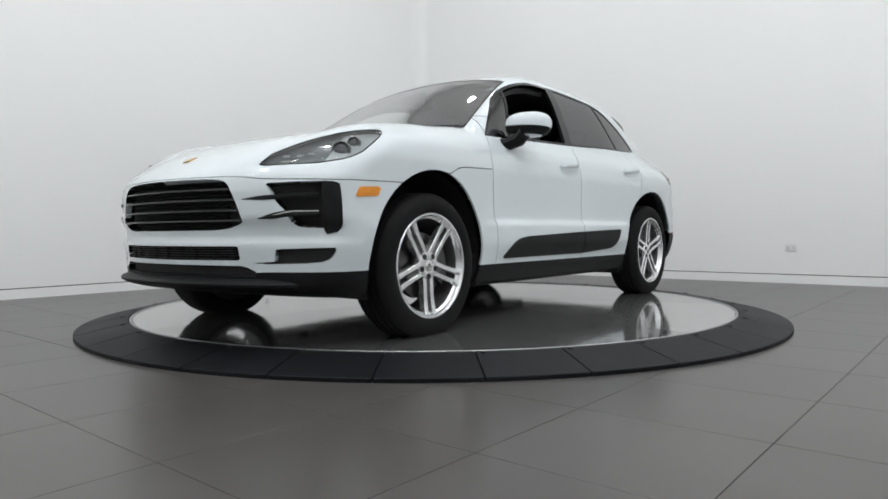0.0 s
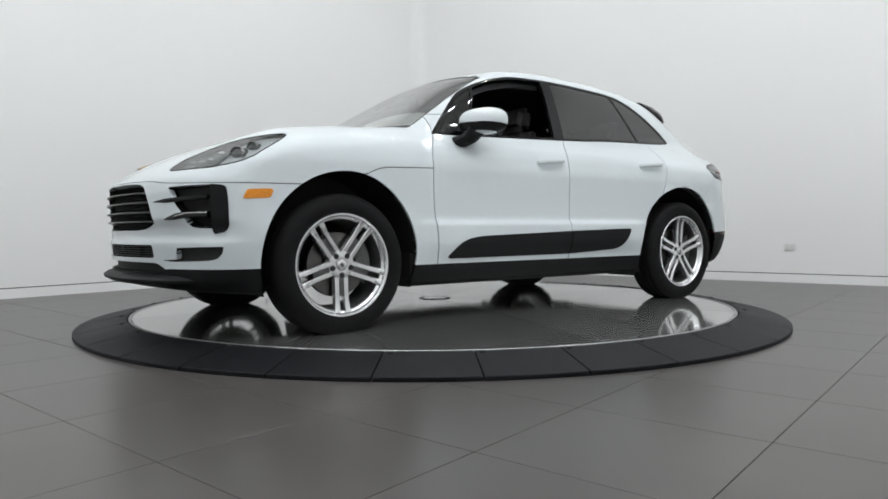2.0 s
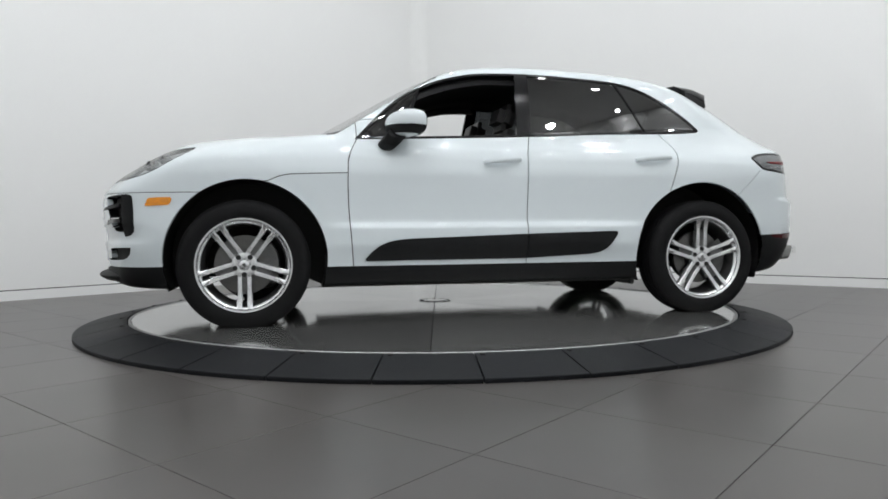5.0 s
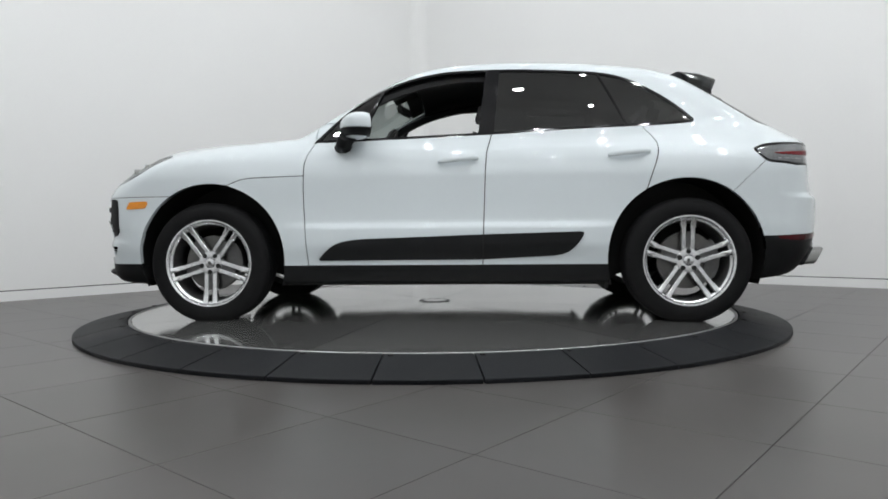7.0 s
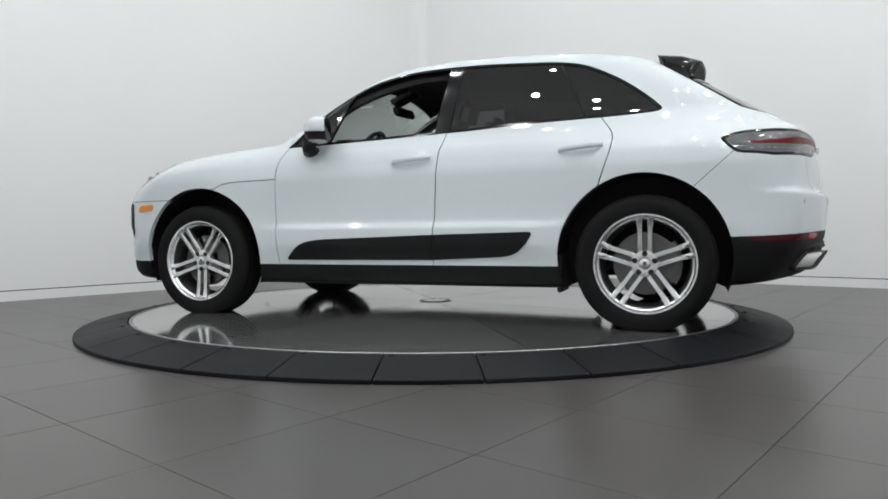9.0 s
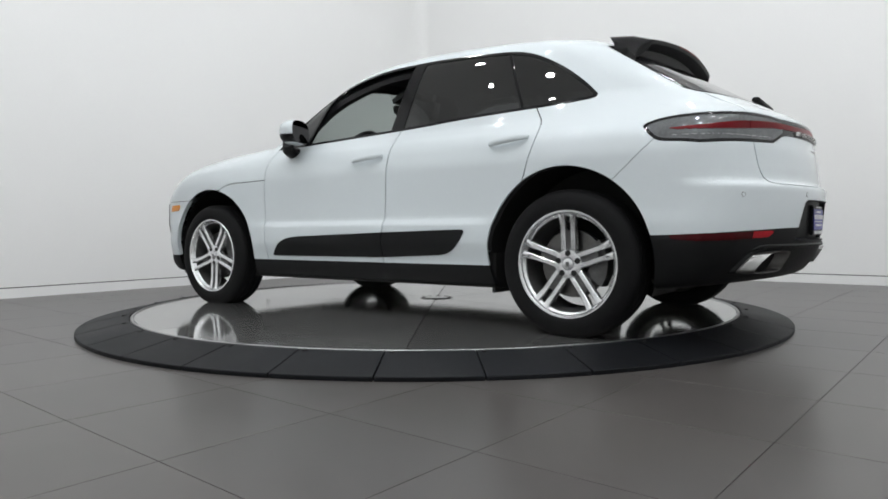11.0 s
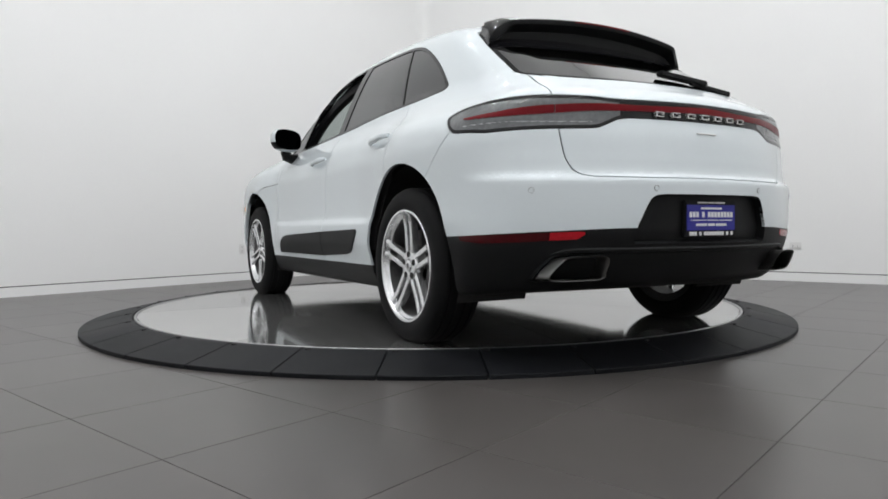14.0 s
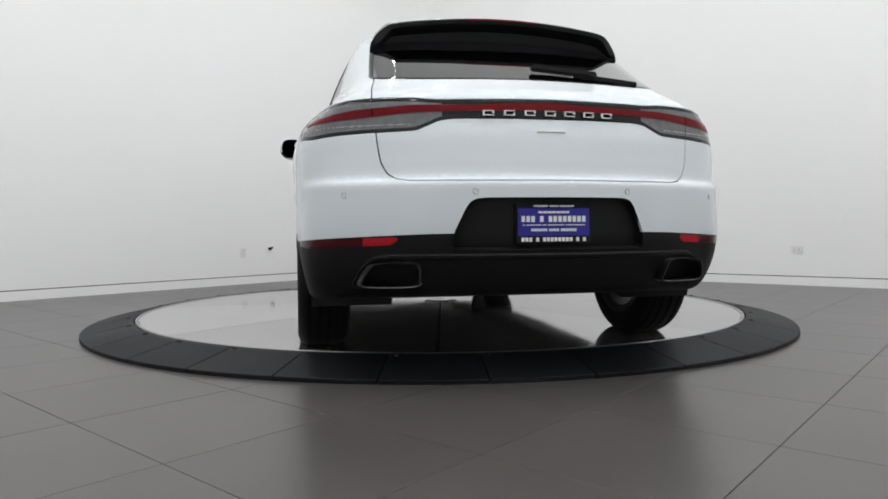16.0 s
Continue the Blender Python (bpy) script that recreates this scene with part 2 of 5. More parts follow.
def ring_meshes():
    bm = bmesh.new()
    step_a = 360 / SEGMENTS
    gap = 0.0034
    prof = [(RING_OUT, 0.0), (RING_OUT, 0.017), (RING_OUT - 0.003, 0.020), (RING_IN + 0.03, 0.0725), (RING_IN + 0.004, 0.0735), (RING_IN, 0.071), (RING_IN, 0.0)]
    rows = []
    n = 5
    for i in range(n + 1):
        row = []
        for r, h in prof:
            g = gap / r
            a = g + (radians(step_a) - 2 * g) * i / n
            row.append(bm.verts.new((r * math.cos(a), r * math.sin(a), h)))
        rows.append(row)
    for i in range(n):
        for j in range(len(prof) - 1):
            bm.faces.new((rows[i][j], rows[i][j + 1], rows[i + 1][j + 1], rows[i + 1][j]))
    bm.faces.new(rows[0])
    bm.faces.new(rows[n][::-1])
    bmesh.ops.recalc_face_normals(bm, faces=bm.faces)
    seg = part("segment", bm, RUBBER, ring)
    bm = bmesh.new()
    bmesh.ops.create_cone(bm, cap_ends=True, segments=10, radius1=0.014, radius2=0.012, depth=0.008)
    bolt = part("bolt", bm, GAP, seg)
    bolt.location = ((RING_IN + 0.035) * math.cos(0.016), (RING_IN + 0.035) * math.sin(0.016), 0.072)
    return seg, bolt


seg, bolt = ring_meshes()
seg.rotation_euler.z = radians(-96.2)
for i in range(1, SEGMENTS):
    s = new("segment", seg.data)
    s.parent = ring
    s.rotation_euler.z = radians(-96.2 + 360 / SEGMENTS * i)
    b = new("bolt", bolt.data)
    b.parent, b.location = s, bolt.location

DISC_R, RIM_Z, DOME = 2.040, 0.068, 0.031


def dome(r):
    return RIM_Z + DOME * (1 - (r / DISC_R) ** 2)


disc = tagged(new("turntable_disc"), "polished steel turntable disc of wedge plates under the car", "turntable")
bm = bmesh.new()
PLATES = 8
cols = []
n, rings = 6, [0.12, 0.4, 0.8, 1.2, 1.6, 1.85, 2.025]
for i in range(n + 1):
    col = []
    for r in rings:
        g = 0.0024 / r
        a = g + (2 * math.pi / PLATES - 2 * g) * i / n
        col.append(bm.verts.new((r * math.cos(a), r * math.sin(a), dome(r))))
    cols.append(col)
for i in range(n):
    for j in range(len(rings) - 1):
        bm.faces.new((cols[i][j], cols[i][j + 1], cols[i + 1][j + 1], cols[i + 1][j]))
plate_ob = part("steel_plate", bm, STEEL, disc, smooth=True)
plate_ob.rotation_euler.z = radians(33)
for i in range(1, PLATES):
    s = new("steel_plate", plate_ob.data)
    s.parent = disc
    s.rotation_euler.z = radians(33) + 2 * math.pi / PLATES * i
bm = bmesh.new()
lathe(bm, [(0.1, dome(0.1) - 0.004), (1.0, dome(1.0) - 0.004), (2.025, dome(2.025) - 0.004)], 64)
part("base_plate", bm, GAP, disc, smooth=True)
bm = bmesh.new()
lathe(bm, [(2.026, 0.03), (2.026, RIM_Z + 0.002), (2.029, RIM_Z + 0.005), (2.039, RIM_Z + 0.005), (2.042, RIM_Z + 0.002), (2.042, 0.0)], 128)
part("rim", bm, STEEL_EDGE, disc, "bright steel edge band", smooth=True)
bm = bmesh.new()
lathe(bm, [(0.0, 0.004), (0.10, 0.004), (0.118, 0.002), (0.118, -0.01)], 40, m=Matrix.Translation((0, 0, dome(0))))
cap = part("centre_cap", bm, STEEL, disc, "round steel centre cap with dark slots", smooth=True)
for i in range(10):
    bm = bmesh.new()
    lathe(bm, [(0.085, 0.0045), (0.112, 0.0055)], 4, a0=36 * i, a1=36 * i + 22, m=Matrix.Translation((0, 0, dome(0))))
    part("slot", bm, GAP, cap)


# ---- sockets on the walls ----
def wall_socket(m, label):
    bm = bmesh.new()
    box(bm, -0.036, -0.008, -0.058, 0.036, 0.0, 0.058, 0.004)
    ob = tagged(part("wall_socket", bm, SOCKET, None, smooth=True), label, "wall socket", "wall sockets")
    for z in (-0.024, 0.024):
        bm = bmesh.new()
        box(bm, -0.017, -0.011, z - 0.014, 0.017, -0.007, z + 0.014, 0.002)
        part("outlet", bm, SOCKET, ob)
        for x in (-0.007, 0.007):
            bm = bmesh.new()
            box(bm, x - 0.0015, -0.0118, z - 0.005, x + 0.0015, -0.0105, z + 0.005)
            part("slit", bm, GAP, ob)
    ob.matrix_basis = m
    return ob


wall_socket(Matrix.Translation(uv(U1, 1.45, 0.38)) @ pose(0, 0, 0, 0, 0, -40) @ pose(0, 0, 0, 0, 90, 0), "white double wall socket, fitted sideways on the wall")
wall_socket(Matrix.Translation(uv(0.92, V0, 0.372)) @ pose(0, 0, 0, 0, 0, 50), "white double wall socket low on the wall")
bm = bmesh.new()
box(bm, -0.022, -0.05, -0.014, 0.012, 0.0, 0.014, 0.006)
box(bm, 0.008, -0.035, 0.004, 0.032, -0.022, 0.020, 0.004)
clip = tagged(part("wall_hook", bm, BLACK, None, smooth=True), "small black hook fixed low on the wall", "hook")
clip.matrix_basis = Matrix.Translation(uv(1.30, V0, 0.418)) @ pose(0, 0, 0, 0, 0, 50)
# ---- car body as one smooth surface: x forwards, y to the car's left, z up from the turntable ----
def spline(points):
    """A smooth curve through points (monotone between them), as a function of arrays."""
    p = np.array(points, float)
    p = p[np.argsort(p[:, 0])]
    x, y = p[:, 0], p[:, 1]
    h, d = np.diff(x), np.diff(y) / np.diff(x)
    s = np.zeros(len(x))
    s[1:-1] = np.where(d[1:] * d[:-1] > 0, 3 * (h[1:] + h[:-1]) / ((2 * h[1:] + h[:-1]) / np.where(d[:-1] == 0, 1, d[:-1]) + (h[1:] + 2 * h[:-1]) / np.where(d[1:] == 0, 1, d[1:])), 0)
    s[0], s[-1] = d[0], d[-1]
    g = np.linspace(x[0], x[-1], 600)
    i = np.clip(np.searchsorted(x, g) - 1, 0, len(h) - 1)
    t = (g - x[i]) / h[i]
    v = y[i] * (1 + 2 * t) * (1 - t) ** 2 + s[i] * h[i] * t * (1 - t) ** 2 + y[i + 1] * t * t * (3 - 2 * t) + s[i + 1] * h[i] * t * t * (t - 1)
    return lambda q: np.interp(q, g, v)


def smax(a, b, k):
    h = np.clip(k - np.abs(a - b), 0, None) / k
    return np.maximum(a, b) + h * h * k / 4


def step(a, b, x):
    t = np.clip((x - a) / (b - a), 0, 1)
    return t * t * (3 - 2 * t)


SIDE_Z = spline([(0.15, 0.80), (0.22, 0.865), (0.30, 0.90), (0.38, 0.911), (0.46, 0.917), (0.54, 0.915), (0.62, 0.909), (0.70, 0.907), (0.85, 0.908),
                 (0.95, 0.891), (1.01, 0.868), (1.05, 0.842), (1.09, 0.818), (1.15, 0.795), (1.30, 0.735), (1.45, 0.665), (1.55, 0.605), (1.70, 0.51)])
SIDE_X = spline([(-2.5, -0.05), (-2.0, 0.0), (-1.75, 0.035), (-1.4, 0.05), (-1.05, 0.02), (-0.7, 0.0), (0.5, 0.0), (0.85, 0.005), (1.1, 0.03), (1.35, 0.052), (1.6, 0.045), (1.9, 0.02), (2.4, -0.03)])
CABIN_X = spline([(-2.4, -0.20), (-1.9, -0.12), (-1.4, -0.035), (-0.8, 0.0), (0.4, 0.0), (0.9, -0.015), (1.2, -0.02)])
NOSE_Z = spline([(0.1, 2.12), (0.22, 2.22), (0.30, 2.275), (0.40, 2.287), (0.47, 2.294), (0.505, 2.283), (0.54, 2.286), (0.60, 2.305), (0.70, 2.305), (0.76, 2.295), (0.82, 2.255), (0.90, 2.16), (1.0, 2.0), (1.2, 1.6), (1.8, 0.6)])
TAIL_Z = spline([(0.1, -2.0), (0.22, -2.17), (0.32, -2.285), (0.42, -2.345), (0.52, -2.371), (0.62, -2.376), (0.70, -2.377), (0.718, -2.369), (0.732, -2.350), (0.80, -2.340), (0.88, -2.330), (0.95, -2.315), (1.02, -2.305),
                 (1.06, -2.27), (1.10, -2.195), (1.15, -2.105), (1.20, -2.02), (1.35, -1.767), (1.50, -1.50), (1.65, -1.26)])
TAIL_C = spline([(0.2, 0.356), (0.8, 0.356), (1.0, 0.33), (1.2, 0.26), (1.7, 0.2)])
DECK_X = spline([(-2.4, 1.10), (-2.0, 1.12), (-1.0, 1.12), (0.6, 1.14), (0.95, 1.135), (1.2, 1.107), (1.45, 1.075), (1.7, 1.037), (1.9, 0.985), (2.05, 0.928), (2.2, 0.862), (2.35, 0.79)])
CREST_X = spline([(-2.4, 0.0), (0.6, 0.0), (1.0, 0.0), (1.4, 0.022), (1.7, 0.028), (1.9, 0.018), (2.1, -0.01), (2.3, -0.03)])
ROOF_X = spline([(-2.4, 1.33), (-1.9, 1.455), (-1.5, 1.545), (-1.1, 1.592), (-0.7, 1.622), (-0.35, 1.632), (-0.1, 1.622), (0.1, 1.598), (0.3, 1.542), (0.45, 1.475), (0.7, 1.338), (1.08, 1.12), (1.2, 1.05), (1.5, 0.85), (2.4, 0.2)])
BASE_X = spline([(-2.5, 0.30), (-2.1, 0.27), (-1.6, 0.23), (-0.9, 0.215), (0.9, 0.215), (1.6, 0.22), (2.0, 0.235), (2.4, 0.27)])


def side(x, z):
    """Half width of the body."""
    low = step(1.21, 0.93, z)
    sill = 0.021 * step(0.34, 0.46, z) * step(0.595, 0.550, z) * step(1.05, 0.72, np.abs(x + 0.05))
    return SIDE_Z(z) + sill + SIDE_X(x) * low * step(0.25, 0.6, z) + CABIN_X(x) * (1 - low)


def tunnel(x, y):
    """The floor between the wheels lies higher than the sills."""
    return 0.05 * step(0.68, 0.50, y) * step(1.95, 1.70, np.abs(x))


def deck_z(x, y):
    return DECK_X(x) + CREST_X(x) * np.exp(-((y - 0.70) / 0.13) ** 2) - 0.05 * y * y - 0.10 * np.clip(y - 0.72, 0, None)


def roof_z(x, y):
    return ROOF_X(x + 0.17 * y * y * step(-0.1, 0.5, x)) - 0.120 * y * y


def body(p):
    """Negative inside the body, close to a distance near its skin."""
    x, y, z = p[..., 0], np.abs(p[..., 1]), p[..., 2]
    s = (y - side(x, z)) * 0.95
    n = (x - NOSE_Z(z) + 0.34 * y * y) * 0.85
    r = (TAIL_Z(z) + TAIL_C(z) * y * y - x) * 0.85
    r = r * (1 - 0.35 * step(1.03, 1.12, z))
    deck, roof = deck_z(x, y), roof_z(x, y)
    top = -smax(-(z - deck), -(z - roof), 0.02) * 0.93
    f = smax(s, n, 0.13)
    f = smax(f, r, 0.13)
    f = smax(f, top, 0.07)
    return smax(f, BASE_X(x) + tunnel(x, y) - z, 0.03)
# ---- skin of the car: surface nets over the body function, then split along its joints ----
class Skin:
    """Triangles with smooth normals."""

    def __init__(self, v, n, t):
        self.v, self.n, self.t = v, n, t

    def split(self, f):
        """The parts where f is positive and where it is negative."""
        v, n, t = self.v, self.n, self.t
        d = f(v)
        d = np.where(np.abs(d) < 1e-6, 1e-6, d)
        pos = d[t] > 0
        c = pos.sum(1)
        keep_p, keep_n = t[c == 3], t[c == 0]
        out_p, out_n = [keep_p], [keep_n]
        new_v, new_n, base, cut = [v], [n], len(v), {}
        for count, lone in ((1, True), (2, False)):
            m = c == count
            if not m.any():
                continue
            tt, pp = t[m], pos[m]
            k = np.argmax(pp == lone, axis=1)
            i = np.arange(len(tt))
            a, b, e = tt[i, k], tt[i, (k + 1) % 3], tt[i, (k + 2) % 3]
            ids = []
            for q in (b, e):
                w = (d[a] / (d[a] - d[q]))[:, None]
                new_v.append(v[a] * (1 - w) + v[q] * w)
                nn = n[a] * (1 - w) + n[q] * w
                new_n.append(nn / np.linalg.norm(nn, axis=1, keepdims=True))
                ids.append(base + np.arange(len(a)))
                base += len(a)
            one = [np.stack([a, ids[0], ids[1]], 1)]
            two = [np.stack([ids[0], b, e], 1), np.stack([ids[0], e, ids[1]], 1)]
            (out_p if lone else out_n).extend(one)
            (out_n if lone else out_p).extend(two)
        v, n = np.vstack(new_v), np.vstack(new_n)
        return Skin(v, n, np.vstack(out_p)).tidy(), Skin(v, n, np.vstack(out_n)).tidy()

    def tidy(self):
        if not len(self.t):
            return Skin(np.zeros((0, 3)), np.zeros((0, 3)), np.zeros((0, 3), int))
        key = np.round(self.v * 2e5).astype(np.int64)
        used = np.unique(self.t)
        _, first, inv = np.unique(key[used], axis=0, return_index=True, return_inverse=True)
        m = np.full(len(self.v), -1)
        m[used] = np.ravel(inv)
        t = m[self.t]
        t = t[(t[:, 0] != t[:, 1]) & (t[:, 1] != t[:, 2]) & (t[:, 0] != t[:, 2])]
        return Skin(self.v[used][first], self.n[used][first], t)

    def moved(self, d):
        return Skin(self.v + self.n * d, self.n, self.t)

    def edged(self, depth):
        """The same with a rim that runs inwards from its open edges."""
        if not len(self.t):
            return self
        e = np.vstack([self.t[:, [0, 1]], self.t[:, [1, 2]], self.t[:, [2, 0]]])
        key = np.sort(e, 1)
        _, first, count = np.unique(key, axis=0, return_index=True, return_counts=True)
        b = e[first[count == 1]]
        k, m = len(self.v), len(b)
        p, q = self.v[b[:, 0]], self.v[b[:, 1]]
        pn, qn = self.n[b[:, 0]], self.n[b[:, 1]]
        side_n = np.cross(q - p, pn + qn)
        side_n /= np.maximum(np.linalg.norm(side_n, axis=1, keepdims=True), 1e-9)
        v = np.vstack([self.v, p, q, p - pn * depth, q - qn * depth])
        n = np.vstack([self.n, side_n, side_n, side_n, side_n])
        i = np.arange(m)
        t = np.vstack([self.t, np.stack([k + m + i, k + i, k + 2 * m + i], 1), np.stack([k + m + i, k + 2 * m + i, k + 3 * m + i], 1)])
        return Skin(v, n, t)


def skin_part(name, s, mat, parent, label=""):
    me = bpy.data.meshes.new(name)
    me.from_pydata(s.v.tolist(), [], s.t.tolist())
    me.materials.append(mat)
    me.polygons.foreach_set("use_smooth", [True] * len(me.polygons))
    me.normals_split_custom_set_from_vertices(s.n.tolist())
    ob = new(name, me)
    ob.parent = parent
    if label:
        tagged(ob, label)
    return ob


def gradient(f, p, e=2e-3):
    g = np.stack([f(p + d) - f(p - d) for d in np.eye(3) * e], -1) / (2 * e)
    return g, np.linalg.norm(g, axis=1, keepdims=True)


def net(f, lo, hi, h):
    """A quad net on f = 0, pulled on to the surface, as triangles."""
    ax = [np.arange(a, b + h, h) for a, b in zip(lo, hi)]
    g = f(np.stack(np.meshgrid(*ax, indexing="ij"), -1))
    s = g < 0
    nx, ny, nz = [len(a) - 1 for a in ax]
    c = np.zeros((nx, ny, nz), int)
    for i in (0, 1):
        for j in (0, 1):
            for k in (0, 1):
                c += s[i:nx + i, j:ny + j, k:nz + k]
    cell = (c > 0) & (c < 8)
    ids = np.full(cell.shape, -1)
    ids[cell] = np.arange(cell.sum())
    w = np.argwhere(cell)
    p = np.stack([ax[a][w[:, a]] + h / 2 for a in range(3)], -1)
    tris = []
    for a in range(3):
        b, d = (a + 1) % 3, (a + 2) % 3
        lo_i = [slice(1, -1)] * 3
        lo_i[a] = slice(0, -1)
        hi_i = list(lo_i)
        hi_i[a] = slice(1, None)
        s0, s1 = s[tuple(lo_i)], s[tuple(hi_i)]
        for flip, hits in ((False, s0 & ~s1), (True, ~s0 & s1)):
            q = np.argwhere(hits)
            for o in (b, d):
                q[:, o] += 1
            quad = []
            for ob_, od in ((0, 0), (-1, 0), (-1, -1), (0, -1)):
                r = q.copy()
                r[:, b] += ob_
                r[:, d] += od
                quad.append(ids[r[:, 0], r[:, 1], r[:, 2]])
            quad = np.stack(quad, 1)
            if flip:
                quad = quad[:, ::-1]
            tris += [quad[:, [0, 1, 2]], quad[:, [0, 2, 3]]]
    for _ in range(6):
        gr, l = gradient(f, p)
        p = p - gr / l ** 2 * f(p)[:, None] * 0.9
    gr, l = gradient(f, p, 5e-3)
    return Skin(p, gr / l, np.vstack(tris))


def outline(points, soft=0.0):
    """Signed distance to a polygon, positive inside, as a function of two arrays."""
    q = np.array(points, float)

    def f(u, v):
        d = np.full(u.shape, 1e9)
        inside = np.zeros(u.shape, bool)
        for i in range(len(q)):
            a, b = q[i], q[(i + 1) % len(q)]
            e = b - a
            t = np.clip(((u - a[0]) * e[0] + (v - a[1]) * e[1]) / (e @ e), 0, 1)
            d = np.minimum(d, np.hypot(u - a[0] - t * e[0], v - a[1] - t * e[1]))
            if a[1] != b[1]:
                inside ^= ((a[1] > v) != (b[1] > v)) & (u < (b[0] - a[0]) * (v - a[1]) / (b[1] - a[1]) + a[0])
        return np.where(inside, d, -d) + soft
    return f


def rounded(points, n=6):
    """A closed smooth outline through the points (Catmull-Rom)."""
    p = np.array(points, float)
    out = []
    for i in range(len(p)):
        a, b, c, d = p[i - 1], p[i], p[(i + 1) % len(p)], p[(i + 2) % len(p)]
        for k in range(n):
            t = k / n
            out.append(0.5 * (2 * b + (c - a) * t + (2 * a - 5 * b + 4 * c - d) * t * t + (3 * b - a - 3 * c + d) * t ** 3))
    return out
# ---- the car ----
car = tagged(new("car"), "white compact luxury crossover car with silver wheels", "car")
skin = net(body, (-2.55, -1.08, 0.12), (2.47, 1.08, 1.74), 0.0155)
GAPW = 0.0029


def X(p):
    return p[:, 0]


def Y(p):
    return np.abs(p[:, 1])


def Z(p):
    return p[:, 2]


def A(p):
    """Across the front corner of the car."""
    return -0.632 * p[:, 0] + 0.775 * np.abs(p[:, 1])


def least(*f):
    return lambda p: np.minimum.reduce([g(p) for g in f])


def shape(points, u, v):
    o = outline(points)
    return lambda p: o(u(p), v(p))


def carve(s, f, gap=GAPW):
    """Cuts the region f > 0 out with a joint round it: the region, the rest; the joint's bottom is kept."""
    a, b = s.split(lambda p: f(p) - gap)
    joint, b = b.split(lambda p: f(p) + gap)
    if len(joint.t):
        JOINTS.extend(q.moved(-0.009) for q in joint.split(lambda p: p[:, 1]) if len(q.t))
    return a, b


def halves(name, s, mat, label="", depth=0.012, parent=None):
    """The left and the right piece as two parts."""
    out = []
    for side_ in s.split(lambda p: p[:, 1]):
        if len(side_.t):
            out.append(skin_part(name, side_.edged(depth) if depth else side_, mat, parent or car, label))
    return out


JOINTS = []
AX, ARCH_X, ARCH_Z, ARCH_R = 1.405, 1.390, 0.383, 0.437
_, skin = skin.split(lambda p: np.minimum(ARCH_R - np.hypot((np.abs(X(p)) - ARCH_X) / 1.008, (Z(p) - ARCH_Z) * 0.985), Y(p) - 0.5))
under, skin = skin.split(lambda p: BASE_X(X(p)) + tunnel(X(p), Y(p)) + 0.010 - Z(p))
skin_part("underbody", under, UNDER, car, "dark flat underbody panel")

# side windows
DLO = [(0.785, 1.0725), (0.775, 1.083), (0.644, 1.222), (0.482, 1.364), (0.305, 1.451), (0.129, 1.503), (-0.048, 1.531), (-0.402, 1.537), (-0.749, 1.519), (-0.954, 1.499), (-1.100, 1.459),
       (-1.265, 1.371), (-1.395, 1.276), (-1.47, 1.207), (-1.487, 1.186), (-1.468, 1.169), (-1.41, 1.161), (-1.23, 1.148), (-0.728, 1.130), (-0.393, 1.111), (0.285, 1.085), (0.628, 1.074), (0.765, 1.0715)]
dlo = least(shape(rounded(DLO, 4), X, Z), lambda p: Y(p) - 0.5)
windows, skin = skin.split(dlo)
trim, windows = windows.split(lambda p: 0.016 - dlo(p))


def across(x0, z0, x1, z1):
    """Distance behind a slanting line in the side view."""
    n = math.hypot(x1 - x0, z1 - z0)
    return lambda p: ((x0 - X(p)) * (z1 - z0) + (x1 - x0) * (Z(p) - z0)) / n


behind_sail, sail = windows.split(across(0.520, 1.08, 0.425, 1.32))
bar, behind_sail = behind_sail.split(lambda p: 0.018 - across(0.520, 1.08, 0.425, 1.32)(p))
rear_part, opening = behind_sail.split(across(-0.205, 1.10, -0.245, 1.46))
rear_glass, post = rear_part.split(across(-0.297, 1.10, -0.333, 1.49))
quarter, door_glass = rear_glass.split(across(-1.090, 1.13, -0.925, 1.49))
bar_2, quarter = quarter.split(lambda p: 0.012 - across(-1.090, 1.13, -0.925, 1.49)(p))
halves("window_trim", trim, GLOSS, "gloss black window surround", 0.025)
halves("window_bar", bar, GLOSS, "black bar before the open window", 0.02)
halves("window_bar", bar_2, GLOSS, "black bar between rear side panes", 0.01)
halves("pillar_cover", post, GLOSS, "gloss black door pillar cover", 0.02)
halves("front_quarter_pane", sail.moved(-0.004), TINT, "dark triangular pane by the mirror", 0)
halves("rear_door_pane", door_glass.moved(-0.004), TINT, "dark tinted rear door pane", 0)
halves("rear_quarter_pane", quarter.moved(-0.004), TINT, "dark tinted rear quarter pane", 0)

# windscreen and scuttle
SCREEN_Y = spline([(0.0, 0.575), (0.26, 0.612), (0.445, 0.645), (0.73, 0.712), (0.9, 0.75), (1.3, 0.80)])
rise = lambda p: roof_z(X(p), Y(p)) - deck_z(X(p), Y(p))
above = least(lambda p: SCREEN_Y(X(p)) - Y(p), lambda p: X(p) - 0.24 - 0.03 * Y(p) ** 2, lambda p: Z(p) - 1.03)
screen, skin = skin.split(least(above, lambda p: rise(p) + 0.012))
screen, scuttle = screen.split(lambda p: rise(p) - 0.022)
rubber, screen = screen.split(lambda p: 0.010 - above(p))
skin_part("windscreen", screen.moved(-0.003), CLEAR, car, "clear raked windscreen")
skin_part("windscreen_seal", rubber, BLACK, car, "thin black windscreen seal")
skin_part("scuttle_panel", scuttle.moved(-0.006), BLACK, car, "black scuttle panel under the windscreen")

